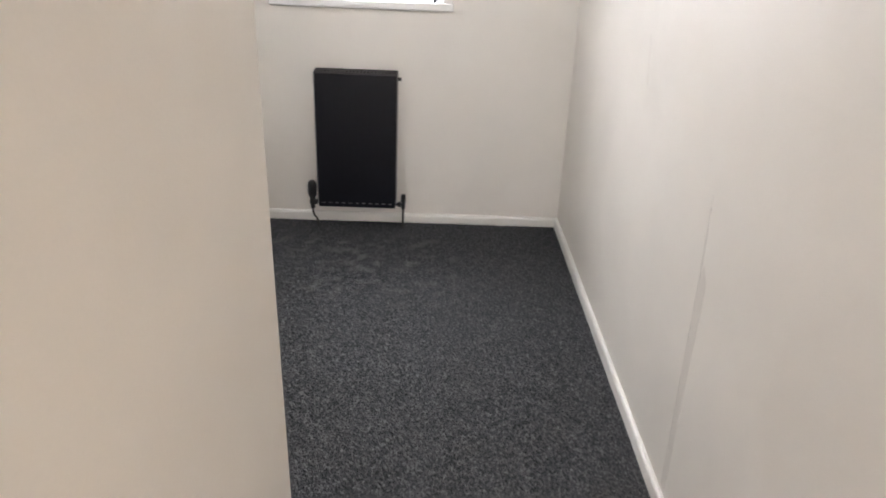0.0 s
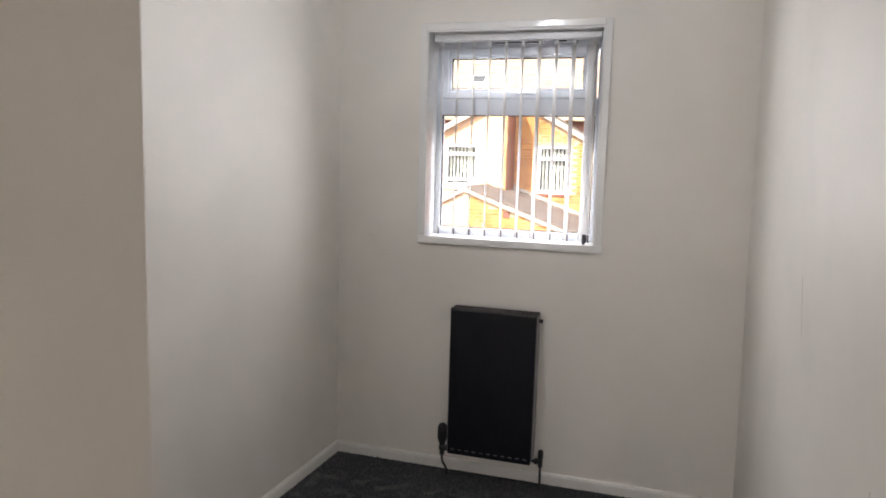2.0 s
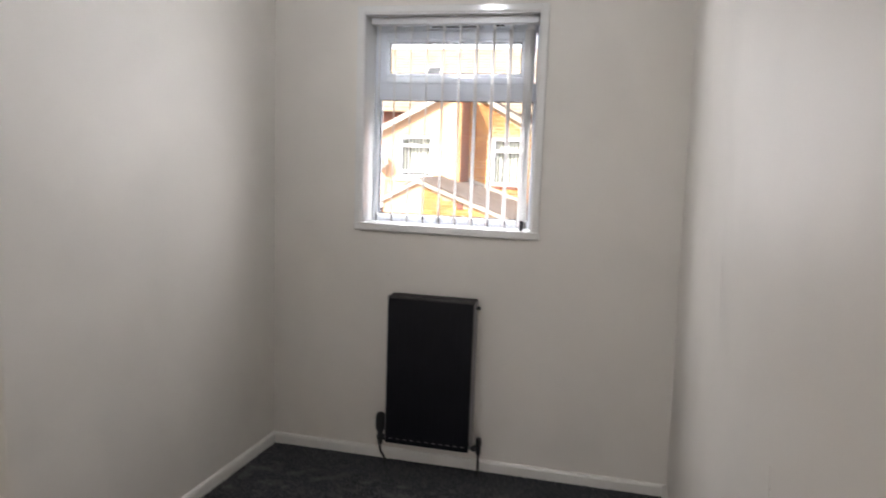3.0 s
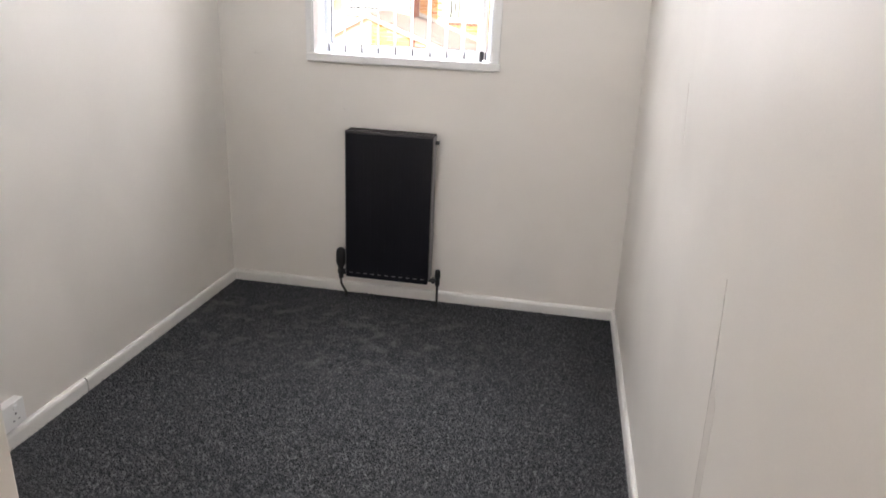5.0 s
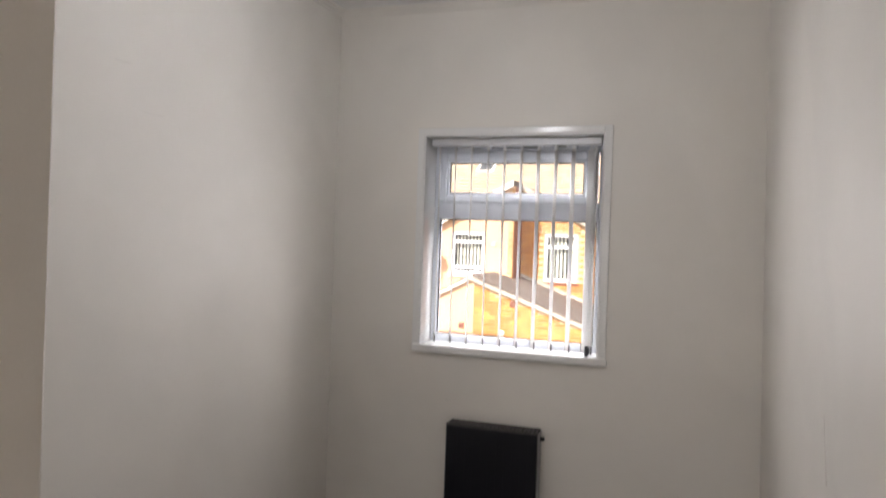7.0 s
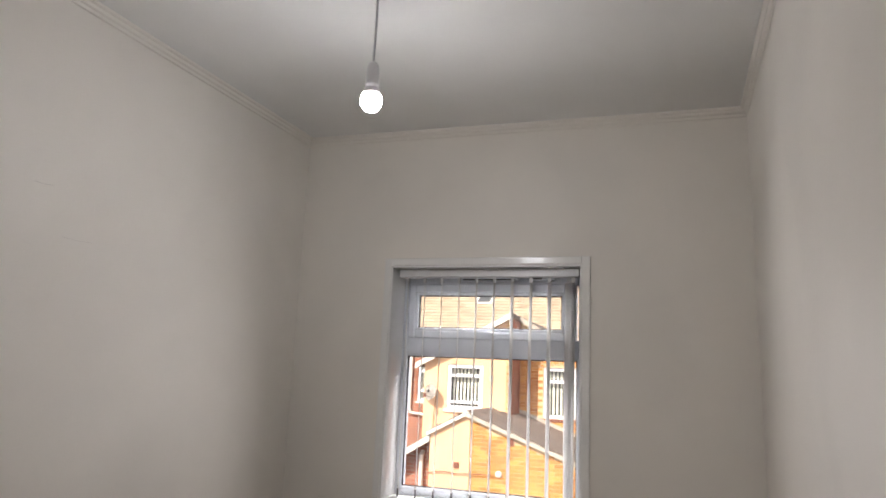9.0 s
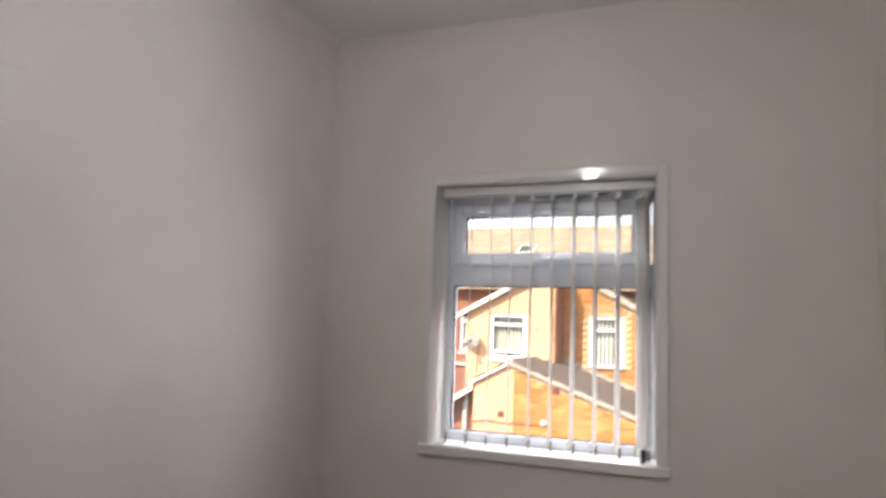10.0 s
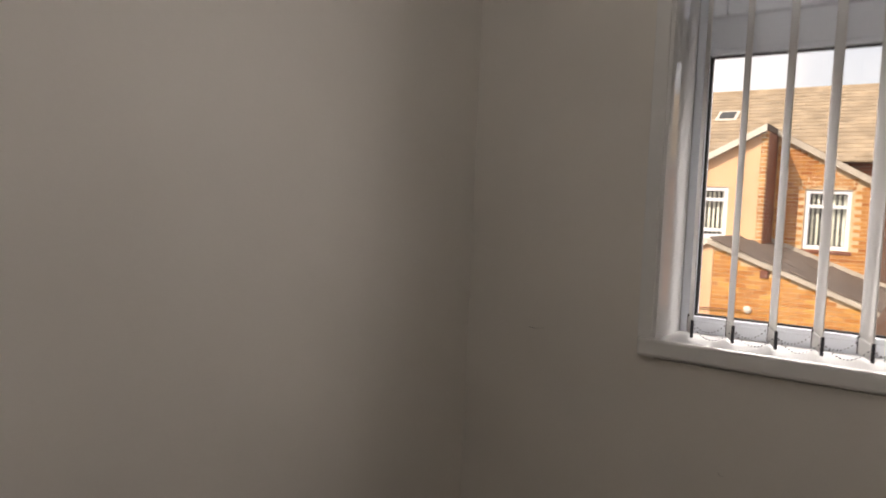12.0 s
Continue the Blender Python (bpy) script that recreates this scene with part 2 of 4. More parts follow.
PVC = material("white_pvc", (0.77, 0.80, 0.86), 0.25, vary=0.03, scale=4, fine=100, bump=0.05)
GASKET = material("black_gasket", (0.02, 0.02, 0.02), 0.7)
CARPET = carpet_material("charcoal_carpet", (0.039, 0.040, 0.043), (0.205, 0.205, 0.213))
RAD = material("black_radiator_enamel", (0.006, 0.006, 0.009), 0.36, vary=0.2, scale=5, fine=200, bump=0.06, spec=0.28)
# lighter grey paints the light caught on the pressed channels' lower ends
RAD_GLINT = material("channel_end_glint", (0.16, 0.15, 0.16), 0.5, vary=0.4, scale=20)
RAD_TOP = material("dusty_black_enamel", (0.05, 0.045, 0.045), 0.6, vary=0.3, scale=12, fine=90, bump=0.1)
# paler than the panels: window light on the radiator's sides is put into the colour
RAD_SIDE = material("side_lit_enamel", (0.22, 0.21, 0.215), 0.45, vary=0.25, scale=10, fine=90, bump=0.1)
VALVE = material("black_valve", (0.014, 0.014, 0.015), 0.35, vary=0.2, scale=30)
PIPE = material("painted_pipe", (0.025, 0.022, 0.02), 0.5, vary=0.3, scale=40)
VANE = vane_material("white_blind_fabric", (0.78, 0.77, 0.76))
RAIL = material("blind_headrail_white", (0.74, 0.74, 0.75), 0.3, vary=0.03, bump=0.05)
WEIGHT = material("blind_weight_grey", (0.035, 0.035, 0.045), 0.5)
CHAIN = material("blind_chain", (0.10, 0.10, 0.12), 0.4)
CORD = material("white_flex", (0.35, 0.35, 0.36), 0.6)
HOLDER = material("white_lampholder", (0.55, 0.55, 0.57), 0.4)
BULB = emitter("lit_bulb", (0.86, 0.93, 1.0), BULB_STRENGTH)
SOCKET = material("white_socket_plastic", (0.80, 0.79, 0.77), 0.3, vary=0.02)
SLOT = material("socket_slot_dark", (0.02, 0.02, 0.02), 0.8)
# a little darker than the wall paint, for faint marks on it
WALL_MARK = material("wall_mark_tone", (0.67, 0.63, 0.58), 0.7, vary=0.05, scale=8, fine=120, bump=0.1)
CRACK = material("crack_plaster", (0.57, 0.535, 0.49), 0.95, vary=0.3, scale=20)
GLASS = glass_material("window_glass")
RENDER_PEACH = material("peach_masonry_paint", (0.74, 0.465, 0.285), 0.9, vary=0.12, scale=1.2, fine=30, bump=0.3, depth=0.006)
BRICK = brick_material("buff_orange_brick", (0.51, 0.165, 0.04), (0.72, 0.34, 0.095), (0.66, 0.50, 0.33))
BRICK_RED = brick_material("red_brick", (0.30, 0.085, 0.045), (0.36, 0.12, 0.06), (0.33, 0.25, 0.2))
BRICK_SIDE = brick_material("orange_brick_return", (0.40, 0.16, 0.07), (0.45, 0.22, 0.10), (0.42, 0.36, 0.3), "yz")
# red brick and mortar darkened: the return wall's shade is put into the colour
BRICK_RETURN_SHADED = brick_material("shaded_red_return_brick", (0.24, 0.075, 0.04), (0.30, 0.10, 0.05), (0.26, 0.15, 0.10), "yz")
BRICK_LOW = brick_material("yellow_orange_brick", (0.42, 0.16, 0.045), (0.58, 0.31, 0.11), (0.62, 0.50, 0.34))
GABLE_BRICK = laid_brick_material("gable_brick", (0.40, 0.145, 0.04), (0.62, 0.31, 0.10))
YARD_BRICK = laid_brick_material("outhouse_brick", (0.47, 0.185, 0.045), (0.72, 0.38, 0.11))
JOINT = material("pale_lime_mortar", (0.64, 0.46, 0.28), 0.95, vary=0.15, scale=6, fine=80, bump=0.3, depth=0.004)
SLATE = piece_material("grey_brown_slate", (0.115, 0.088, 0.072), 0.75, 0.5)
TILE = piece_material("weathered_tan_tile", (0.34, 0.265, 0.185), 0.85, 0.22)
FASCIA = material("white_fascia", (0.66, 0.62, 0.56), 0.5, vary=0.08, scale=3)
MORTAR = material("pale_mortar_flashing", (0.45, 0.40, 0.34), 0.9, vary=0.2, scale=4, bump=0.3)
LINTEL = material("terracotta_sill", (0.20, 0.075, 0.05), 0.8, vary=0.2)
CURTAIN = material("net_curtain_grey", (0.55, 0.57, 0.50), 0.9, vary=0.1, scale=5)
DARK_ROOM = material("dark_room_behind_glass", (0.05, 0.055, 0.06), 0.8)
DISH = material("satellite_dish_grey", (0.50, 0.48, 0.45), 0.5)
ASPHALT = material("yard_asphalt", (0.07, 0.07, 0.07), 0.9, vary=0.25, scale=1.5, fine=60, bump=0.4, depth=0.01)


# ---- mesh helpers ----
def box(bm, lo, hi, bevel=0.0, segments=2):
    """A box between two corners, its edges rounded by bevel."""
    size = [b - a for a, b in zip(lo, hi)]
    mid = [(a + b) / 2 for a, b in zip(lo, hi)]
    got = bmesh.ops.create_cube(bm, size=1.0, matrix=Matrix.LocRotScale(mid, None, size))
    if bevel:
        edges = {e for v in got["verts"] for e in v.link_edges}
        bmesh.ops.bevel(bm, geom=list(edges), offset=bevel, segments=segments, profile=0.5, affect="EDGES")
    return bm


def boxed(lo, hi, bevel=0.0, segments=2):
    return box(bmesh.new(), lo, hi, bevel, segments)


def prism(bm, outline, axis, a, b):
    """An outline of (u, v) pairs pushed along an axis from a to b."""
    def place(u, v, w):
        return {"x": (w, u, v), "y": (u, w, v), "z": (u, v, w)}[axis]
    first = [bm.verts.new(place(u, v, a)) for u, v in outline]
    last = [bm.verts.new(place(u, v, b)) for u, v in outline]
    n = len(outline)
    bm.faces.new(first), bm.faces.new(last[::-1])
    for i in range(n):
        bm.faces.new((first[i], last[i], last[(i + 1) % n], first[(i + 1) % n]))
    bmesh.ops.recalc_face_normals(bm, faces=bm.faces)
    return bm


def lathe(profile, origin, turns=24):
    """A body of revolution about the upright through origin; profile of (radius, height)."""
    bm = bmesh.new()
    rings = []
    for r, h in profile:
        rings.append([bm.verts.new((origin[0] + r * math.cos(2 * math.pi * i / turns), origin[1] + r * math.sin(2 * math.pi * i / turns), origin[2] + h)) for i in range(turns)])
    for lo, hi in zip(rings, rings[1:]):
        for i in range(turns):
            bm.faces.new((lo[i], lo[(i + 1) % turns], hi[(i + 1) % turns], hi[i]))
    bm.faces.new(rings[0][::-1]), bm.faces.new(rings[-1])
    bmesh.ops.recalc_face_normals(bm, faces=bm.faces)
    return bm


def tube(points, radius, turns=10):
    """A round bar through points."""
    bm = bmesh.new()
    pts = [Vector(p) for p in points]
    rings = []
    for i, p in enumerate(pts):
        d = (pts[min(i + 1, len(pts) - 1)] - pts[max(i - 1, 0)]).normalized()
        side = d.orthogonal().normalized() if i == 0 else (side - d * side.dot(d)).normalized()
        up = d.cross(side)
        rings.append([bm.verts.new(p + radius * (math.cos(2 * math.pi * k / turns) * side + math.sin(2 * math.pi * k / turns) * up)) for k in range(turns)])
    for lo, hi in zip(rings, rings[1:]):
        for i in range(turns):
            bm.faces.new((lo[i], lo[(i + 1) % turns], hi[(i + 1) % turns], hi[i]))
    bm.faces.new(rings[0][::-1]), bm.faces.new(rings[-1])
    bmesh.ops.recalc_face_normals(bm, faces=bm.faces)
    return bm


def mesh_of(name, bm, mat, smooth=False):
    me = bpy.data.meshes.new(name)
    bm.to_mesh(me)
    bm.free()
    me.materials.append(mat)
    if smooth:
        me.polygons.foreach_set("use_smooth", [True] * len(me.polygons))
    return me


def part(name, bm, mat, parent, label="", smooth=False):
    ob = new(name, mesh_of(name, bm, mat, smooth))
    ob.parent = parent
    return tagged(ob, label)


def thing(name, label, category, at=(0, 0, 0), group="", kind=""):
    ob = new(name)
    ob.location = at
    ob.empty_display_size = 0.05
    return tagged(ob, label, category, group, kind)


def structure(name, bm, mat, label, category, smooth=False):
    return tagged(new(name, mesh_of(name, bm, mat, smooth)), label, category, "", "structure")


# ---- the room ----
W = 3.0            # inner face of the window wall
XL, XR = -0.412, 1.475
CEIL = 2.664
RET_X, RET_Y = 0.511, 0.543   # the corner that juts into the room
SOUTH = -1.35
SURVEY = Vector((-0.004, 0.0, -0.032))   # window and radiator were set out from another datum
OPEN_X0, OPEN_X1, OPEN_Z0, OPEN_Z1 = 0.030, 0.828, 1.150, 2.104
LEAN = 0.04        # the outer wall leans in towards the ceiling

structure("floor", boxed((-0.77, SOUTH, -0.2), (1.8, W + 0.1, -0.004)), CARPET, "charcoal grey twist carpet, scuffed and dusty", "carpet")

bm = bmesh.new()
box(bm, (-0.75, W, -3.0), (OPEN_X0, W + 0.27, 3.0))
box(bm, (OPEN_X1, W, -3.0), (1.85, W + 0.27, 3.0))
box(bm, (OPEN_X0, W, -3.0), (OPEN_X1, W + 0.27, OPEN_Z0 - 0.03))
box(bm, (OPEN_X0, W, OPEN_Z1), (OPEN_X1, W + 0.27, 3.0))
bm.transform(Matrix.Translation(SURVEY))
structure("wall_north", bm, WALL, "off-white painted plaster wall around the window", "wall")
structure("wall_west", prism(bmesh.new(), [(XL, W), (XL - 0.09, RET_Y - 0.1), (XL - 0.36, RET_Y - 0.1), (XL - 0.36, W)], "z", -3.0, CEIL + 0.1), WALL, "off-white painted plaster wall with faint patches", "wall")
structure("wall_east", prism(bmesh.new(), [(XR, 0.0), (XR - LEAN, CEIL), (XR - LEAN, CEIL + 0.1), (1.85, CEIL + 0.1), (1.85, -3.0), (XR, -3.0)], "y", SOUTH, W), WALL, "off-white painted plaster wall with a hairline crack", "wall")
bm = boxed((XL - 0.36, SOUTH, -3.0), (RET_X, RET_Y, CEIL + 0.1), 0.004)
structure("wall_return", bm, WALL, "plain off-white wall corner that juts into the room", "wall")
bm = boxed((RET_X, SOUTH - 0.15, -3.0), (0.62, SOUTH, CEIL + 0.1))
box(bm, (1.40, SOUTH - 0.15, -3.0), (1.85, SOUTH, CEIL + 0.1))
box(bm, (0.62, SOUTH - 0.15, 2.0), (1.40, SOUTH, CEIL + 0.1))
structure("wall_south", bm, WALL, "plain off-white wall with the entrance doorway", "wall")
# unseen landing, added so that warm light reaches the room through the doorway
bm = boxed((-0.4, SOUTH - 1.7, -3.0), (0.25, SOUTH - 1.5, CEIL + 0.1))
box(bm, (1.65, SOUTH - 1.7, -3.0), (1.85, SOUTH - 1.5, CEIL + 0.1))
box(bm, (0.25, SOUTH - 1.7, -3.0), (1.65, SOUTH - 1.5, 0.75))
box(bm, (0.25, SOUTH - 1.7, 2.2), (1.65, SOUTH - 1.5, CEIL + 0.1))
structure("wall_landing", bm, BOUNCE_CREAM, "unseen cream landing wall with an opening added to let light in", "wall")
bm = boxed((1.85, SOUTH - 1.7, -3.0), (2.05, SOUTH, CEIL + 0.1))
box(bm, (-0.6, SOUTH - 1.7, -3.0), (-0.4, SOUTH, CEIL + 0.1))
structure("wall_landing_side", bm, BOUNCE_CREAM, "unseen cream landing side walls added for warm bounced light", "wall")
structure("floor_landing", boxed((-0.6, SOUTH - 1.7, -0.2), (2.05, SOUTH, -0.006)), BOUNCE_CREAM, "unseen pale landing floor added for bounced light", "floor")
structure("ceiling", boxed((-0.8, SOUTH - 1.7, CEIL), (2.05, W + 0.1, CEIL + 0.25)), CEILING, "white painted ceiling with soft shading", "ceiling")


def cove(name, a, b, inward):
    """A small stepped bead where wall and ceiling meet, from a to b."""
    a, b, n = Vector(a), Vector(b), Vector(inward)
    bm = bmesh.new()
    shape = [(0, 0), (0.024, 0), (0.022, -0.006), (0.013, -0.010), (0.012, -0.019), (0.006, -0.024), (0.005, -0.033), (0, -0.036)]
    ends = [[bm.verts.new(p + n * u + Vector((0, 0, v))) for u, v in shape] for p in (a, b)]
    k = len(shape)
    for i in range(k):
        bm.faces.new((ends[0][i], ends[1][i], ends[1][(i + 1) % k], ends[0][(i + 1) % k]))
    bm.faces.new(ends[0]), bm.faces.new(ends[1][::-1])
    bmesh.ops.recalc_face_normals(bm, faces=bm.faces)
    structure(name, bm, WALL, "thin painted bead along the ceiling edge", "trim")


cove("trim", (XL, W, CEIL), (XR - LEAN, W, CEIL), (0, -1, 0))
cove("trim", (XL - 0.086, RET_Y, CEIL), (XL, W - 0.025, CEIL), (1, 0, 0))
cove("trim", (XR - LEAN, SOUTH, CEIL), (XR - LEAN, W - 0.025, CEIL), (-1, 0, 0))


def skirting(a, b, inward, high=0.050, thick=0.016):
    """A plain skirting board with an eased top edge, slightly uneven."""
    a, b, n = Vector(a), Vector(b), Vector(inward).normalized()
    bm = bmesh.new()
    shape = [(0, -0.003), (thick, -0.003), (thick, high - 0.012), (thick - 0.003, high - 0.004), (thick - 0.008, high), (0, high)]
    steps = max(2, int((b - a).length / 0.15))
    rows = []
    for s in range(steps + 1):
        p = a.lerp(b, s / steps)
        d = noise.noise(p * 4.0) * 0.0015
        rows.append([bm.verts.new(p + n * (u + (d if u else 0)) + Vector((0, 0, v + (d if v > 0 else 0)))) for u, v in shape])
    k = len(shape)
    for r0, r1 in zip(rows, rows[1:]):
        for i in range(k):
            bm.faces.new((r0[i], r1[i], r1[(i + 1) % k], r0[(i + 1) % k]))
    bm.faces.new(rows[0]), bm.faces.new(rows[-1][::-1])
    bmesh.ops.recalc_face_normals(bm, faces=bm.faces)
    structure("baseboard", bm, SKIRT, "low white-painted wooden skirting board", "skirting")


def west_x(y):
    return XL - 0.09 * (W - y) / (W - RET_Y + 0.1)


skirting((XL + 0.016, W, 0), (XR - 0.016, W, 0), (0, -1, 0))
skirting((west_x(1.876), 1.876, 0), (XL, W, 0), (1, 0, 0))
skirting((west_x(RET_Y), RET_Y, 0), (west_x(1.867), 1.867, 0), (1, 0, 0), 0.052, 0.018)
skirting((XR, SOUTH, 0), (XR, W, 0), (-1, 0, 0))
skirting((XL - 0.07, RET_Y, 0), (RET_X + 0.016, RET_Y, 0), (0, 1, 0))
skirting((RET_X, SOUTH, 0), (RET_X, RET_Y, 0), (1, 0, 0))


def crack(outline, label, mat=CRACK):
    """An open seam in the wall's lining: a sliver with a torn edge, standing just off the leaning wall."""
    bm = bmesh.new()
    rows = []
    for y, z, w in outline:
        x = XR - LEAN * z / CEIL
        rows.append([bm.verts.new((x - d, y + s * w / 2, z)) for s, d in ((-1, -0.001), (-1, 0.0008), (1, 0.0014), (1, -0.001))])
    for r0, r1 in zip(rows, rows[1:]):
        for i in range(4):
            bm.faces.new((r0[i], r1[i], r1[(i + 1) % 4], r0[(i + 1) % 4]))
    bm.faces.new(rows[0]), bm.faces.new(rows[-1][::-1])
    bmesh.ops.recalc_face_normals(bm, faces=bm.faces)
    structure("trim", bm, mat, label, "wall crack")


crack([(1.112, 0.955, 0.0005), (1.104, 0.90, 0.0012), (1.098, 0.84, 0.0026), (1.088, 0.74, 0.003), (1.082, 0.62, 0.0024), (1.078, 0.50, 0.0026), (1.068, 0.34, 0.0022), (1.058, 0.18, 0.002), (1.052, 0.065, 0.002)], "open hairline crack running down the painted wall")
crack([(1.076, 0.775, 0.006), (1.064, 0.735, 0.044), (1.060, 0.62, 0.040), (1.057, 0.50, 0.038), (1.048, 0.34, 0.036), (1.040, 0.18, 0.034), (1.036, 0.065, 0.030)], "faint darker strip beside the crack in the painted wall", WALL_MARK)
crack([(1.812, 1.215, 0.0006), (1.796, 1.15, 0.003), (1.772, 1.065, 0.0006)], "short hairline crack in the painted wall", WALL_MARK)

def scuff(a, b, thick, label, mat):
    """A shallow scratch in the paint between two points on a wall."""
    mid = Vector(a).lerp(Vector(b), 0.5) + Vector((0, 0, -0.003))
    structure("trim", tube([a, mid, b], thick, 5), mat, label, "wall scuff")


scuff((-0.252, W, 1.114), (-0.215, W, 1.116), 0.0009, "small scratch in the window wall's paint", CRACK)
scuff((0.165, W, 0.892), (0.176, W, 0.888), 0.0011, "tiny nick in the window wall's paint", CRACK)
scuff((west_x(1.76), 1.76, 1.958), (west_x(1.86), 1.86, 1.960), 0.0010, "faint scratch high on the painted wall", WALL_MARK)
scuff((west_x(1.65), 1.65, 2.09), (west_x(1.71), 1.71, 2.094), 0.0010, "faint scratch high on the painted wall", WALL_MARK)

# ---- the window ----
FY = 3.135         # inner face of the window frame
WIN_AT = Vector(((OPEN_X0 + OPEN_X1) / 2, W, OPEN_Z0))
window = thing("window_1", "white plastic window with a top-hung vent over a fixed pane", "window", WIN_AT + SURVEY, "", "structure")


def wpart(name, lo, hi, mat, parent=window, bevel=0.004, label=""):
    at = WIN_AT
    bm = boxed([a - b for a, b in zip(lo, at)], [a - b for a, b in zip(hi, at)], bevel)
    return part(name, bm, mat, parent, label)


# lining of the reveal, sill and flat casing
wpart("lining", (OPEN_X0 - 0.010, W - 0.002, OPEN_Z0 - 0.03), (OPEN_X0 + 0.006, W + 0.26, OPEN_Z1), LINING, bevel=0.002, label="glossy white reveal lining")
wpart("lining", (OPEN_X1 - 0.006, W - 0.002, OPEN_Z0 - 0.03), (OPEN_X1 + 0.010, W + 0.26, OPEN_Z1), LINING, bevel=0.002, label="glossy white reveal lining")
wpart("lining", (OPEN_X0 + 0.006, W - 0.002, OPEN_Z1 - 0.006), (OPEN_X1 - 0.006, W + 0.26, OPEN_Z1 + 0.01), LINING, bevel=0.002, label="glossy white reveal lining")
wpart("window_sill", (0.003, W - 0.018, OPEN_Z0 - 0.024), (0.868, W + 0.0, OPEN_Z0 + 0.012), GLOSS, bevel=0.006, label="glossy white sill board")
wpart("window_sill", (OPEN_X0 + 0.006, W - 0.0, OPEN_Z0 - 0.028), (OPEN_X1 - 0.006, W + 0.2, OPEN_Z0 + 0.009), GLOSS, bevel=0.001)
wpart("casing", (OPEN_X0 - 0.030, W - 0.006, OPEN_Z0 + 0.010), (OPEN_X0 - 0.001, W + 0.002, OPEN_Z1 + 0.032), GLOSS, bevel=0.002, label="narrow flat casing")
wpart("casing", (OPEN_X1 + 0.001, W - 0.012, OPEN_Z0 + 0.010), (OPEN_X1 + 0.034, W + 0.002, OPEN_Z1 + 0.032), GLOSS, bevel=0.004, label="narrow flat casing")
wpart("casing", (OPEN_X0 - 0.001, W - 0.009, OPEN_Z1 + 0.001), (OPEN_X1 + 0.001, W + 0.002, OPEN_Z1 + 0.032), GLOSS, bevel=0.004, label="narrow flat casing")

# outer frame
FX0, FX1 = OPEN_X0 + 0.006, OPEN_X1 - 0.006
GX0, GX1, GZ0, GZ1 = 0.064, 0.792, 1.195, 1.735        # fixed pane
TX0, TX1, TZ0, TZ1 = 0.066, 0.791, 1.812, 2.044        # vent casement
LX0, LX1, LZ0, LZ1 = 0.108, 0.730, 1.857, 1.997        # vent glass
wpart("frame_stile", (FX0, FY + 0.012, OPEN_Z0), (GX0 - 0.006, FY + 0.075, OPEN_Z1 - 0.006), PVC)
wpart("frame_stile", (GX1 + 0.006, FY + 0.012, OPEN_Z0), (FX1, FY + 0.075, OPEN_Z1 - 0.006), PVC)
wpart("frame_rail", (GX0 - 0.006, FY + 0.012, OPEN_Z0), (GX1 + 0.006, FY + 0.075, GZ0 - 0.006), PVC)
wpart("transom", (GX0 - 0.006, FY + 0.010, GZ1 + 0.006), (GX1 + 0.006, FY + 0.075, TZ0 + 0.006), PVC)
wpart("frame_head", (GX0 - 0.006, FY + 0.012, TZ1 - 0.006), (GX1 + 0.006, FY + 0.075, OPEN_Z1 - 0.006), PVC)


def glazed(x0, x1, z0, z1, y, parent, bead=0.012):
    """Glazing beads with a dark gasket, and the pane."""
    for lo, hi in (((x0 - bead, z0 - bead), (x0, z1 + bead)), ((x1, z0 - bead), (x1 + bead, z1 + bead)), ((x0, z0 - bead), (x1, z0)), ((x0, z1), (x1, z1 + bead))):
        wpart("glazing_bead", (lo[0], y, lo[1]), (hi[0], y + 0.02, hi[1]), PVC, parent, 0.003)
    g = 0.004
    for lo, hi in (((x0, z0), (x0 + g, z1)), ((x1 - g, z0), (x1, z1)), ((x0 + g, z0), (x1 - g, z0 + g)), ((x0 + g, z1 - g), (x1 - g, z1))):
        wpart("gasket", (lo[0], y + 0.010, lo[1]), (hi[0], y + 0.021, hi[1]), GASKET, parent, 0.0, "black rubber gasket")
    pane = wpart("pane", (x0 - 0.004, y + 0.022, z0 - 0.004), (x1 + 0.004, y + 0.026, z1 + 0.004), GLASS, parent, 0.0, "clear glass")
    pane.visible_shadow = False


glazed(GX0, GX1, GZ0, GZ1, FY + 0.008, window)
vent = wpart("vent_casement", (TX0, FY - 0.006, TZ0), (LX0 - 0.012, FY + 0.05, TZ1), PVC, window, 0.006, "top-hung opening light")
wpart("vent_stile", (LX1 + 0.012, FY - 0.006, TZ0), (TX1, FY + 0.05, TZ1), PVC, vent, 0.006)
wpart("vent_rail", (LX0 - 0.012, FY - 0.006, TZ0), (LX1 + 0.012, FY + 0.05, LZ0 - 0.012), PVC, vent, 0.006)
wpart("vent_rail", (LX0 - 0.012, FY - 0.006, LZ1 + 0.012), (LX1 + 0.012, FY + 0.05, TZ1), PVC, vent, 0.006)
glazed(LX0, LX1, LZ0, LZ1, FY + 0.002, vent)
wpart("handle_base", (0.405, FY - 0.014, 1.822), (0.465, FY - 0.006, 1.842), PVC, vent, 0.003, "white casement fastener")
wpart("handle_lever", (0.425, FY - 0.034, 1.826), (0.520, FY - 0.022, 1.838), PVC, vent, 0.005)
wpart("handle_neck", (0.427, FY - 0.026, 1.827), (0.445, FY - 0.012, 1.837), PVC, vent, 0.003)
wpart("trickle_vent", (0.300, FY - 0.012, 2.058), (0.550, FY + 0.012, 2.082), PVC, window, 0.006, "slim trickle vent cover")
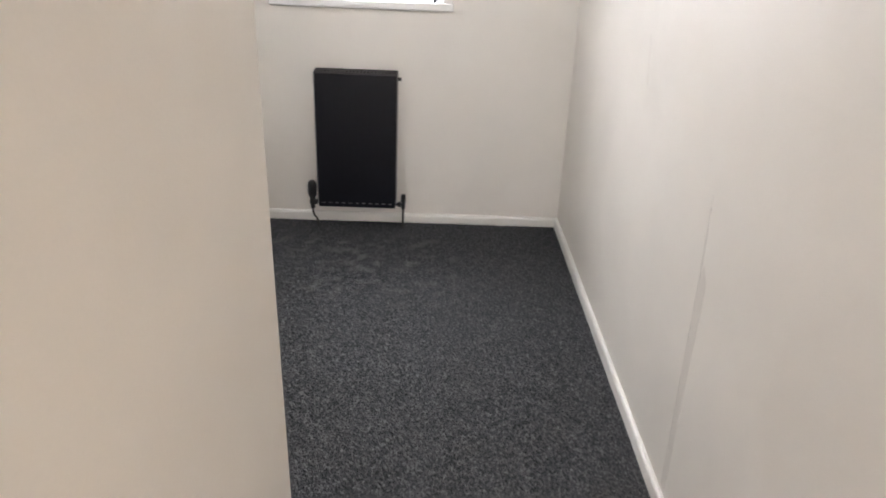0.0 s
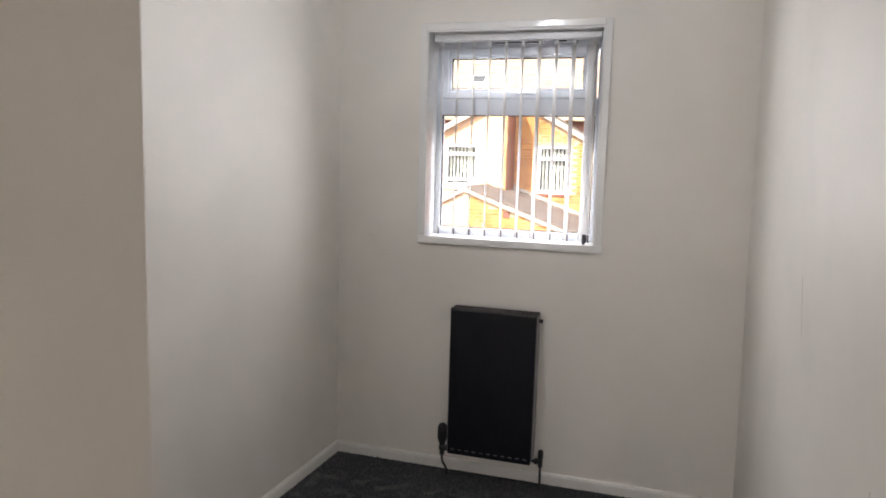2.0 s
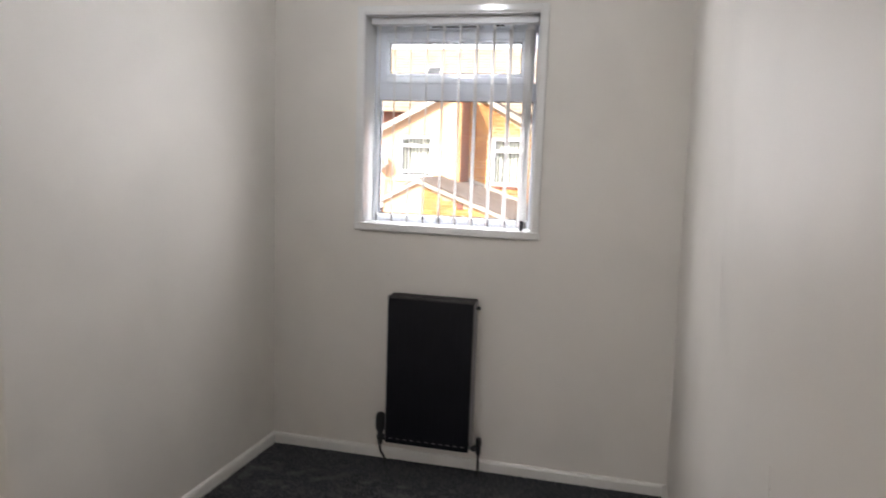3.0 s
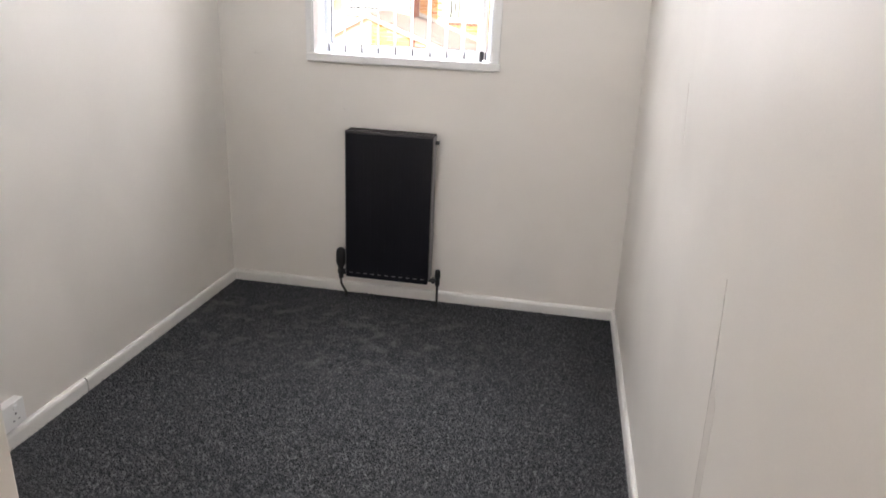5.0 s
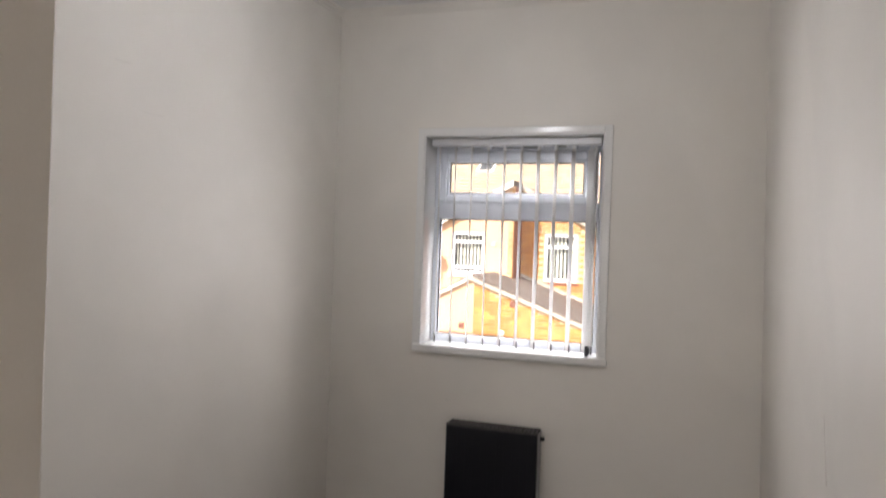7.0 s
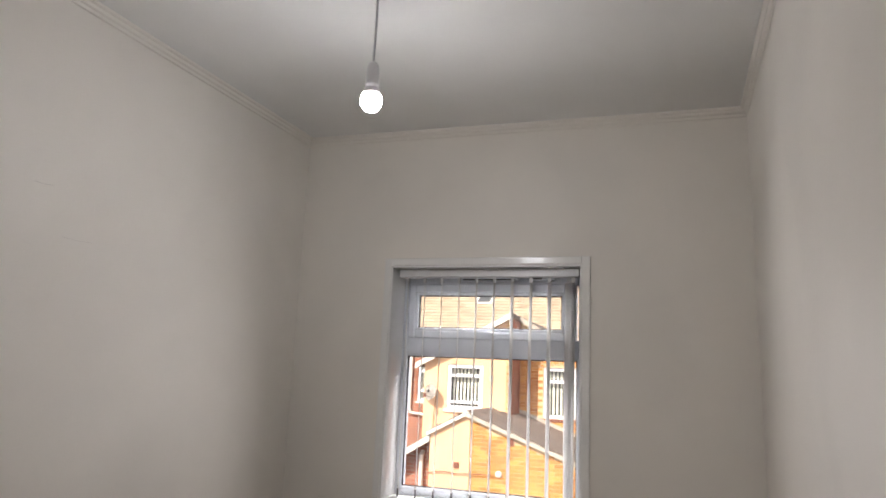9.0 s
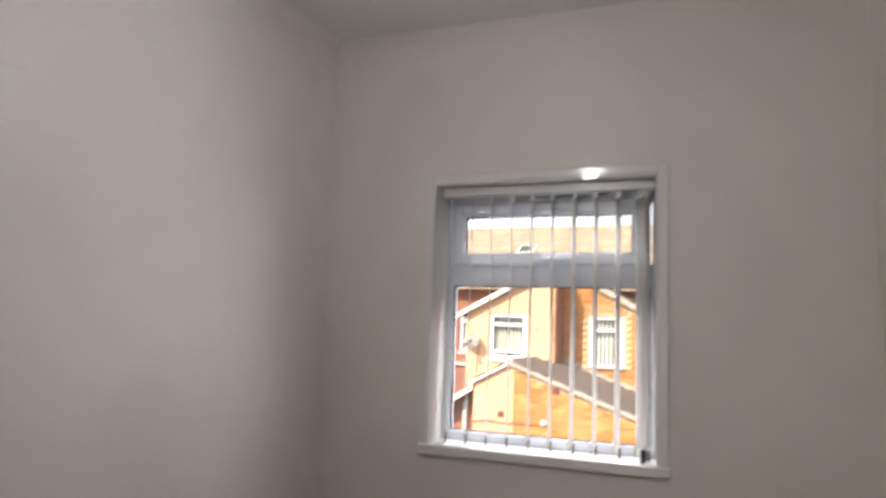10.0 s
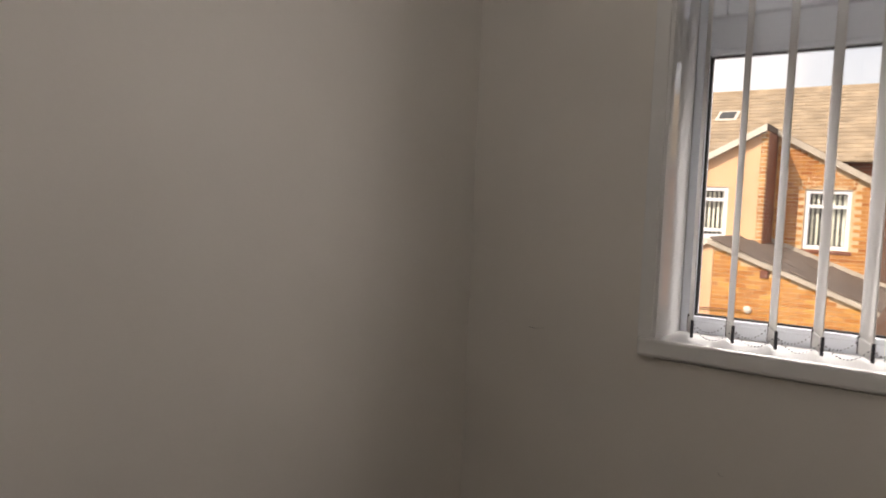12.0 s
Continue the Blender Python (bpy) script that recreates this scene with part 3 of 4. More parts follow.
wpart("trickle_slot", (0.312, FY - 0.0135, 2.061), (0.538, FY - 0.011, 2.065), SLOT, window)
wpart("trickle_vent", (0.590, FY - 0.012, 2.058), (0.700, FY + 0.012, 2.082), PVC, window, 0.006, "short trickle vent cover")
wpart("trickle_slot", (0.600, FY - 0.0135, 2.064), (0.650, FY - 0.011, 2.070), SLOT, window)

# ---- vertical blind in the reveal ----
BY = 3.068
BLIND_Z = 1.168
blind = thing("vertical_blind", "white vertical blind, slats turned open, in the window reveal", "blind", Vector((0.43, BY, 2.09)) + SURVEY)
BAT = Vector((0.43, BY, 2.09))
bm = bmesh.new()
box(bm, (0.048 - BAT.x, -0.022, -0.026), (0.812 - BAT.x, 0.022, 0.006), 0.003)
box(bm, (0.050 - BAT.x, -0.0235, -0.012), (0.810 - BAT.x, -0.021, -0.009))
part("headrail", bm, RAIL, blind, "white aluminium headrail")
for bx in (0.12, 0.43, 0.74):
    part("bracket", boxed((bx - 0.012 - BAT.x, -0.024, 0.004), (bx + 0.012 - BAT.x, 0.024, 0.008)), PVC, blind)
VX = [0.081 + 0.0763 * i for i in range(10)] + [0.788]
TURN = [radians(19 + random.uniform(-2.5, 2.5)) for _ in VX]
TURN[-1], TURN[-2] = radians(14), radians(27)


def vane(x, turn):
    """One hanging slat of cloth, slightly bowed, with its top hanger and the weight in its hem."""
    c, s = math.cos(turn), math.sin(turn)
    half = 0.0445
    def at(u, w, z):
        return (x - BAT.x - s * u + c * w, c * u + s * w, z - BAT.z)
    bm = bmesh.new()
    nu, nz = 6, 14
    top, low = 2.046, BLIND_Z
    grid = {}
    for side, off in ((0, -0.0006), (1, 0.0006)):
        for i in range(nu + 1):
            u = -half + 2 * half * i / nu
            for k in range(nz + 1):
                z = top + (low - top) * k / nz
                bow = 0.0025 * (1 - (u / half) ** 2) + 0.0018 * noise.noise((x * 9, z * 3, 0.2))
                grid[side, i, k] = bm.verts.new(at(u, bow + off, z))
    for i in range(nu):
        for k in range(nz):
            bm.faces.new([grid[0, i, k], grid[0, i + 1, k], grid[0, i + 1, k + 1], grid[0, i, k + 1]])
            bm.faces.new([grid[1, i, k], grid[1, i, k + 1], grid[1, i + 1, k + 1], grid[1, i + 1, k]])
    rim = [(i, 0) for i in range(nu)] + [(nu, k) for k in range(nz)] + [(i, nz) for i in range(nu, 0, -1)] + [(0, k) for k in range(nz, 0, -1)]
    for a, b in zip(rim, rim[1:] + rim[:1]):
        bm.faces.new([grid[0, a[0], a[1]], grid[1, a[0], a[1]], grid[1, b[0], b[1]], grid[0, b[0], b[1]]])
    bmesh.ops.recalc_face_normals(bm, faces=bm.faces)
    slat = part("vane", bm, VANE, blind, "", True)
    hem = bmesh.new()
    box(hem, (-0.0022, -half + 0.004, BLIND_Z + 0.002 - BAT.z), (0.0022, half - 0.004, BLIND_Z + 0.030 - BAT.z), 0.0008, 1)
    hem.transform(Matrix.Translation((x - BAT.x, 0, 0)) @ Matrix.Rotation(turn, 4, "Z"))
    part("weight", hem, VANE, slat, "cloth-covered hem weight")
    for u in (-half + 0.001, half - 0.001):
        clip = boxed((-0.0028, u - 0.003, BLIND_Z - BAT.z), (0.0028, u + 0.003, BLIND_Z + 0.034 - BAT.z), 0.0008, 1)
        clip.transform(Matrix.Translation((x - BAT.x, 0, 0)) @ Matrix.Rotation(turn, 4, "Z"))
        part("weight_clip", clip, WEIGHT, slat, "dark plastic chain clip")
    hook = bmesh.new()
    box(hook, (x - BAT.x - 0.006, -0.004, 2.040 - BAT.z), (x - BAT.x + 0.006, 0.004, 2.066 - BAT.z), 0.001, 1)
    part("hanger", hook, RAIL, slat)


for x, turn in zip(VX, TURN):
    vane(x, turn)
part("chain_weight", boxed((0.772 - BAT.x, -0.052, 1.160 - BAT.z), (0.786 - BAT.x, -0.040, 1.205 - BAT.z), 0.003), WEIGHT, blind, "dark control chain weight")
part("control_chain", tube([(0.779 - BAT.x, -0.046, 1.205 - BAT.z), (0.780 - BAT.x, -0.045, 1.7 - BAT.z), (0.782 - BAT.x, -0.018, 2.068 - BAT.z)], 0.0012, 6), RAIL, blind, "thin control cord")


def beads(x0, x1, y):
    """A sagging chain of small beads between two weights."""
    bm = bmesh.new()
    n = 13
    pts = []
    for i in range(n + 1):
        f = i / n
        pts.append(Vector((x0 + (x1 - x0) * f - BAT.x, y, BLIND_Z + 0.026 - 0.026 * (1 - (2 * f - 1) ** 2) - BAT.z)))
    for p in pts:
        bmesh.ops.create_icosphere(bm, subdivisions=1, radius=0.0016, matrix=Matrix.Translation(p))
    return bm


for x0, x1, a0 in zip(VX[:-2], VX[1:-1], TURN):
    part("bead_chain", beads(x0 + 0.043 * math.sin(a0), x1 + 0.043 * math.sin(a0), -0.043), CHAIN, blind, "thin beaded spacer chain")
    part("bead_chain", beads(x0 - 0.043 * math.sin(a0), x1 - 0.043 * math.sin(a0), 0.043), CHAIN, blind, "thin beaded spacer chain")

# ---- radiator ----
RX0, RX1, RZ0, RZ1, RY0, RY1 = 0.211, 0.616, 0.150, 0.848, 2.880, 2.972
rad = thing("radiator", "black double-panel steel radiator under the window", "radiator", Vector(((RX0 + RX1) / 2, RY1, RZ0)) + SURVEY)
RAT = Vector(((RX0 + RX1) / 2, RY1, RZ0))


def rpart(name, bm, mat, parent=rad, label="", smooth=False):
    bm.transform(Matrix.Translation(-RAT))
    return part(name, bm, mat, parent, label, smooth)


def rad_panel(y0, y1, face):
    """A pressed steel panel with shallow upright flutes on its outer face."""
    panel = rpart("front_panel" if face < 0 else "back_panel", boxed((RX0 + 0.004, y0, RZ0 + 0.004), (RX1 - 0.008, y1, RZ1 - 0.010), 0.005, 3), RAD)
    n = 11
    for i in range(n):
        cx = RX0 + 0.030 + i * (RX1 - RX0 - 0.064) / (n - 1)
        lo, hi = (y0 - 0.0004, y0 + 0.001) if face < 0 else (y1 - 0.001, y1 + 0.0004)
        rpart("flute", boxed((cx - 0.0105, lo, RZ0 + 0.042), (cx + 0.0105, hi, RZ1 - 0.050), 0.0006, 1), RAD, panel)
        if face < 0:
            rpart("channel_glint", boxed((cx - 0.009, y0 - 0.0012, RZ0 + 0.026), (cx + 0.009, y0 + 0.001, RZ0 + 0.031), 0.0005, 1), RAD_GLINT, panel, "grey bar painting the light on a pressed channel's end")


rad_panel(RY0, RY0 + 0.012, -1)
rad_panel(RY1 - 0.020, RY1 - 0.008, 1)
for x0, x1 in ((RX0, RX0 + 0.003), (RX1 - 0.006, RX1 - 0.003)):
    rpart("side_cover", boxed((x0, RY0 + 0.006, RZ0 + 0.02), (x1, RY1 - 0.012, RZ1 - 0.004), 0.001, 1), RAD_SIDE, label="enamelled side cover, paler grey for the window light on it")
bm = boxed((RX0 + 0.002, RY0 + 0.003, RZ1 - 0.010), (RX1 - 0.005, RY0 + 0.010, RZ1), 0.002, 1)
box(bm, (RX0 + 0.002, RY1 - 0.018, RZ1 - 0.010), (RX1 - 0.005, RY1 - 0.010, RZ1), 0.002, 1)
for i in range(23):
    cx = RX0 + 0.010 + i * (RX1 - RX0 - 0.026) / 22
    box(bm, (cx - 0.0045, RY0 + 0.010, RZ1 - 0.006), (cx + 0.0045, RY1 - 0.018, RZ1 - 0.002))
rpart("top_grille", bm, RAD_TOP, label="dusty slotted top grille")
bm = bmesh.new()
for i in range(12):
    cx = RX0 + 0.03 + i * (RX1 - RX0 - 0.06) / 11
    box(bm, (cx - 0.012, RY0 + 0.014, RZ0 + 0.03), (cx + 0.012, RY1 - 0.022, RZ1 - 0.03))
rpart("convector_fins", bm, RAD)
for bx in (RX0 + 0.08, RX1 - 0.08):
    rpart("wall_bracket", boxed((bx - 0.015, RY1 - 0.012, RZ0 + 0.05), (bx + 0.015, W + 0.001, RZ1 - 0.06)), RAD)
air = bmesh.new()
bmesh.ops.create_cone(air, cap_ends=True, segments=12, radius1=0.010, radius2=0.008, depth=0.02, matrix=pose(RX1 + 0.004, RY1 - 0.04, RZ1 - 0.035, 0, 90, 0))
rpart("air_vent", air, VALVE, label="small bleed valve")

# thermostatic valve at one bottom corner, lockshield at the other
TX, TY = 0.178, 2.922
trv = rpart("thermostatic_valve", lathe([(0.007, 0.125), (0.012, 0.13), (0.012, 0.150), (0.016, 0.153), (0.016, 0.170), (0.012, 0.174), (0.015, 0.188), (0.021, 0.200), (0.0235, 0.215), (0.0235, 0.250), (0.021, 0.268), (0.014, 0.279), (0.004, 0.283)], (TX, TY, 0.0)), VALVE, label="black thermostatic valve head", smooth=True)
tail = bmesh.new()
bmesh.ops.create_cone(tail, cap_ends=True, segments=16, radius1=0.0085, radius2=0.0085, depth=0.05, matrix=pose(TX + 0.022, TY, 0.163, 0, 90, 0))
bmesh.ops.create_cone(tail, cap_ends=True, segments=6, radius1=0.0145, radius2=0.0145, depth=0.014, matrix=pose(TX + 0.020, TY, 0.163, 0, 90, 0))
rpart("union_nut", tail, VALVE)
rpart("pipe", tube([(TX, TY, 0.13), (TX, TY, 0.105), (TX + 0.004, TY, 0.09), (TX + 0.013, TY + 0.004, 0.074), (TX + 0.022, TY + 0.008, 0.055), (TX + 0.025, TY + 0.01, 0.02), (TX + 0.025, TY + 0.01, -0.01)], 0.0055), PIPE, smooth=True, label="bent painted pipe")
LX, LY = 0.648, 2.922
rpart("lockshield_valve", lathe([(0.006, 0.135), (0.011, 0.14), (0.011, 0.178), (0.0135, 0.180), (0.0125, 0.212), (0.010, 0.217), (0.003, 0.219)], (LX, LY, 0.0)), VALVE, label="black lockshield valve", smooth=True)
tail = bmesh.new()
bmesh.ops.create_cone(tail, cap_ends=True, segments=16, radius1=0.0085, radius2=0.0085, depth=0.05, matrix=pose(LX - 0.024, LY, 0.163, 0, 90, 0))
bmesh.ops.create_cone(tail, cap_ends=True, segments=6, radius1=0.0145, radius2=0.0145, depth=0.014, matrix=pose(LX - 0.020, LY, 0.163, 0, 90, 0))
rpart("union_nut", tail, VALVE)
rpart("pipe", tube([(LX, LY, 0.14), (LX, LY, 0.07), (LX + 0.001, LY, -0.01)], 0.0055), PIPE, smooth=True, label="straight painted pipe")

# ---- pendant bulb ----
PX, PY, PZ = 0.412, 1.874, 2.331
pendant = thing("pendant_light", "bare lit bulb hanging on a short flex", "pendant lamp", (PX, PY, CEIL))
pr = Vector((PX, PY, CEIL))


def ppart(name, bm, mat, label="", smooth=True):
    bm.transform(Matrix.Translation(-pr))
    return part(name, bm, mat, pendant, label, smooth)


ppart("flex", tube([(PX, PY, CEIL + 0.002), (PX + 0.001, PY, PZ + 0.22), (PX, PY, PZ + 0.14), (PX, PY, PZ + 0.10)], 0.0032), CORD, "thin flex")
ppart("lampholder", lathe([(0.004, 0.112), (0.010, 0.108), (0.016, 0.098), (0.018, 0.080), (0.0175, 0.050), (0.019, 0.048), (0.019, 0.036), (0.014, 0.034)][::-1], (PX, PY, PZ)), HOLDER, "white plastic lampholder")
ppart("bulb", lathe([(0.002, -0.029), (0.012, -0.0275), (0.020, -0.022), (0.0265, -0.012), (0.0285, -0.001), (0.027, 0.011), (0.024, 0.017)], (PX, PY, PZ), 32), BULB, "glowing cool white bulb")
ppart("bulb_base", lathe([(0.024, 0.0175), (0.022, 0.026), (0.018, 0.036), (0.014, 0.040)], (PX, PY, PZ), 32), HOLDER, "white plastic bulb base")

# ---- socket on the west wall ----
SY0, SY1, SZ0, SZ1 = 1.430, 1.576, 0.072, 0.158
sx = west_x(1.47)
outlet = thing("socket_outlet", "white double wall socket on a shallow box above the skirting", "socket", (sx, (SY0 + SY1) / 2, SZ0))
so = Vector(outlet.location)


def spart(name, lo, hi, mat, parent=outlet, bevel=0.002, label=""):
    return part(name, boxed([a - b for a, b in zip(lo, so)], [a - b for a, b in zip(hi, so)], bevel), mat, parent, label)


spart("back_box", (sx - 0.004, SY0 + 0.001, SZ0 + 0.001), (sx + 0.024, SY1 - 0.001, SZ1 - 0.001), SOCKET, bevel=0.003)
plate = spart("faceplate", (sx + 0.024, SY0, SZ0), (sx + 0.033, SY1, SZ1), SOCKET, bevel=0.003)
for cy in (SY0 + 0.040, SY1 - 0.040):
    spart("rocker_switch", (sx + 0.032, cy - 0.007, SZ1 - 0.026), (sx + 0.036, cy + 0.007, SZ1 - 0.010), SOCKET, plate, 0.001)
    for dy, dz, h in ((0, 0.046, 0.008), (-0.011, 0.024, 0.004), (0.011, 0.024, 0.004)):
        spart("pin_slot", (sx + 0.0325, cy + dy - 0.003, SZ0 + dz - h / 2), (sx + 0.0335, cy + dy + 0.003, SZ0 + dz + h / 2), SLOT, plate, 0.0)

# ---- outside: yard and the terrace across the alley ----
structure("ground", boxed((-300, -300, -3.4), (300, 400, -2.91)), ASPHALT, "grey asphalt yard and alley behind the houses", "ground")


def house_window(parent, x0, x1, z0, z1, y, vent_at, low_at=None, slats=True, sill=FASCIA):
    """A white plastic window in a wall at y: frame with bars, panes, blind slats or a net curtain behind, sill."""
    f = 0.085
    bm = bmesh.new()
    for lo, hi in (((x0, z0), (x0 + f, z1)), ((x1 - f, z0), (x1, z1)), ((x0 + f, z0), (x1 - f, z0 + f)), ((x0 + f, z1 - f), (x1 - f, z1))):
        box(bm, (lo[0], y - 0.035, lo[1]), (hi[0], y + 0.05, hi[1]), 0.008, 1)
    bars = [vent_at] + ([low_at] if low_at is not None else [])
    for zb in bars:
        box(bm, (x0 + f, y - 0.03, zb - 0.035), (x1 - f, y + 0.05, zb + 0.035), 0.008, 1)
    win = part("window", bm, PVC, parent, "white plastic casement window")
    for a, b in zip([z0 + f] + sorted([zb + 0.035 for zb in bars]), sorted([zb - 0.035 for zb in bars]) + [z1 - f]):
        pane = part("pane", boxed((x0 + f - 0.005, y + 0.012, a - 0.005), (x1 - f + 0.005, y + 0.018, b + 0.005)), GLASS, win)
        pane.visible_shadow = False
    part("backing", boxed((x0 + 0.01, y + 0.16, z0 + 0.01), (x1 - 0.01, y + 0.18, z1 - 0.01)), DARK_ROOM, win, "dark room behind")
    if slats:
        n = int((x1 - x0 - 2 * f) / 0.085)
        for i in range(n):
            cx = x0 + f + (i + 0.5) * (x1 - x0 - 2 * f) / n
            part("slat", boxed((cx - 0.022, y + 0.10, z0 + f + 0.01), (cx + 0.022, y + 0.105, z1 - f - 0.01)), CURTAIN, win)
    else:
        bm = bmesh.new()
        n = 24
        pts = [(x0 + 0.04 + (x1 - x0 - 0.08) * i / n, y + 0.11 + 0.015 * math.sin(i * 1.9)) for i in range(n + 1)]
        prism(bm, pts + [(px, py + 0.006) for px, py in reversed(pts)], "z", z0 + 0.03, z1 - 0.03)
        part("net_curtain", bm, CURTAIN, win, "pale net curtain")
    part("sill", boxed((x0 - 0.06, y - 0.10, z0 - 0.075), (x1 + 0.06, y + 0.04, z0 - 0.002), 0.01, 1), sill, win, "projecting sill")
    return win


def wall_with_holes(bm, x0, x1, z0, z1, y0, y1, holes):
    """An upright wall slab with rectangular openings (hx0, hx1, hz0, hz1), stacked side by side."""
    xs = x0
    for hx0, hx1, stack in holes:
        if hx0 > xs:
            box(bm, (xs, y0, z0), (hx0, y1, z1))
        zs = z0
        for hz0, hz1 in stack:
            box(bm, (hx0, y0, zs), (hx1, y1, hz0))
            zs = hz1
        box(bm, (hx0, y0, zs), (hx1, y1, z1))
        xs = hx1
    if xs < x1:
        box(bm, (xs, y0, z0), (x1, y1, z1))
    return bm


terrace = thing("terraced_house", "red brick terraced house with a gabled rear wing and tiled roof", "house", (-2.5, 21.5, -3.0))
TB = Vector((-2.5, 21.5, -3.0))


def tpart(name, bm, mat, label="", parent=terrace):
    bm.transform(Matrix.Translation(-TB))
    return part(name, bm, mat, parent, label)


def shifted_window(*args, **kw):
    """A house window built at its true place and tied to the terrace."""
    win = house_window(None, *args, **kw)
    win.parent = terrace
    win.matrix_parent_inverse = Matrix.Translation(-TB)
    return win


# main rear wall
bm = wall_with_holes(bmesh.new(), -16, 14, -3.0, 2.84, 21.5, 21.8, [(-6.66, -5.80, [(0.86, 2.13)]), (-0.57, 0.42, [(-1.65, -0.18), (0.87, 2.38)])])
tpart("wall", bm, BRICK_RED, "red brick rear wall")
shifted_window(-6.66, -5.80, 0.86, 2.13, 21.58, 1.78, 1.18, slats=False)
shifted_window(-0.57, 0.42, 0.87, 2.38, 21.58, 1.96, slats=False)
shifted_window(-0.57, 0.42, -1.65, -0.18, 21.58, -0.56, slats=False)
tpart("downpipe_bracket", boxed((-0.66, 21.40, 2.50), (-0.56, 21.51, 2.74), 0.01, 1), FASCIA, "short white pipe stub under the eave")
tpart("flue_hood", lathe([(0.11, -0.06), (0.13, 0.0), (0.10, 0.07), (0.03, 0.09)], (-0.41, 21.46, 0.27), 16), DISH, "pale round flue hood")
tpart("wall", boxed((-16, 25.0, -3.0), (14, 29.0, 2.84)), BRICK_RED)
tpart("gutter", boxed((-16, 21.32, 2.76), (-4.6, 21.5, 2.86), 0.03), LINTEL, "dark gutter")
tpart("gutter", boxed((-0.4, 21.32, 2.76), (14, 21.5, 2.86), 0.03), LINTEL, "dark gutter")
ROOF_TILT = math.atan2(4.87 - 2.52, 25.3 - 21.3)
tpart("roof", prism(bmesh.new(), [(21.2, 2.78), (25.3, 5.18), (29.4, 2.78)], "x", -16, 14), TILE, "weathered tan tiled roof")
tpart("ridge_tiles", tube([(-16, 25.3, 5.19), (14, 25.3, 5.19)], 0.11, 10), TILE, "half-round ridge tiles")
tpart("downpipe", tube([(-6.86, 21.42, 2.78), (-6.86, 21.42, 0.62), (-6.80, 21.42, 0.50), (-6.3, 21.42, 0.45)], 0.045, 8), FASCIA, "pale downpipe")
bm = boxed((-4.92, 23.15, -0.03), (-4.32, 23.80, 0.05), 0.01, 1)
bm.transform(Matrix.Translation((-0.51, 23.7, 4.265)) @ Matrix.Rotation(ROOF_TILT, 4, "X") @ Matrix.Translation((0, -23.5, 0.03)))
light_well = tpart("roof_window", bm, FASCIA, "small roof window with a pale frame")
bm = boxed((-4.84, 23.23, 0.045), (-4.40, 23.72, 0.055))
bm.transform(Matrix.Translation((-0.51, 23.7, 4.265)) @ Matrix.Rotation(ROOF_TILT, 4, "X") @ Matrix.Translation((0, -23.5, 0.03)))
bm.transform(Matrix.Translation(-TB))
part("pane", bm, DARK_ROOM, light_well)

# rear wing: painted half and brick half under one gable
WX0, WX1, MID = -4.68, -0.60, -2.55
FRONT, BACK = 16.6, 17.6        # the painted half stands a metre in front of the brick half
APEX = (-2.55, 3.07)
LOW_L, LOW_R = 1.94, 1.98       # the verges' feet


def verge_z(x):
    return APEX[1] + (x - APEX[0]) * ((APEX[1] - LOW_L) / (APEX[0] - WX0) if x < APEX[0] else (LOW_R - APEX[1]) / (WX1 - APEX[0]))


bm = wall_with_holes(bmesh.new(), WX0, MID, -3.0, LOW_L, FRONT, FRONT + 0.3, [(-4.10, -3.22, [(0.89, LOW_L - 0.001)])])
prism(bm, [(WX0, LOW_L), (MID, LOW_L), (MID, verge_z(MID) - 0.02)], "y", FRONT, FRONT + 0.3)
tpart("wall", bm, RENDER_PEACH, "peach painted rendered wall")
tpart("pilaster", prism(bmesh.new(), [(MID - 0.11, -3.0), (MID + 0.004, -3.0), (MID + 0.004, verge_z(MID) - 0.03), (MID - 0.11, verge_z(MID - 0.11) - 0.03)], "y", FRONT - 0.015, FRONT + 0.1), BRICK_LOW, "pale orange brick quoin")
tpart("wall", prism(bmesh.new(), [(FRONT + 0.1, -3.0), (BACK + 0.02, -3.0), (BACK + 0.02, verge_z(MID) - 0.03), (FRONT + 0.1, verge_z(MID) - 0.03)], "x", MID - 0.2, MID + 0.002), BRICK_RETURN_SHADED, "red-brown brick return wall, its shade put into the colour")
tpart("wall", boxed((WX0, FRONT + 0.3, -3.0), (WX0 + 0.25, 21.5, LOW_L)), RENDER_PEACH)
shifted_window(-4.10, -3.22, 0.89, LOW_L - 0.001, FRONT + 0.06, 1.68, 1.06)
bm = wall_with_holes(bmesh.new(), MID, WX1, -3.0, LOW_R, BACK, BACK + 0.25, [(-1.97, -1.14, [(0.75, 1.96)])])
prism(bm, [(MID, LOW_R), (WX1, LOW_R), (APEX[0], APEX[1] - 0.02)], "y", BACK, BACK + 0.25)
tpart("wall", bm, JOINT, "buff and orange brick gable wall")
tpart("wall", boxed((MID, BACK - 0.007, -3.0), (WX1, BACK, 0.0)), BRICK)
shifted_window(-1.97, -1.14, 0.75, 1.96, BACK + 0.07, 1.62, sill=LINTEL)
tpart("wall", boxed((WX1 - 0.25, BACK + 0.25, -3.0), (WX1, 21.5, LOW_R)), BRICK_SIDE, "brick side wall")
for i in range(11):
    f = i / 10
    bm = boxed((-0.032, BACK - 0.015, -0.11), (0.032, BACK + 0.03, 0.11), 0.004, 1)
    bm.transform(Matrix.Translation((-1.555 + (f - 0.5) * 0.92, 0, 2.07 + 0.07 * (1 - (2 * f - 1) ** 2))) @ Matrix.Rotation((f - 0.5) * 0.5, 4, "Y"))
    tpart("arch_brick", bm, BRICK_LOW)
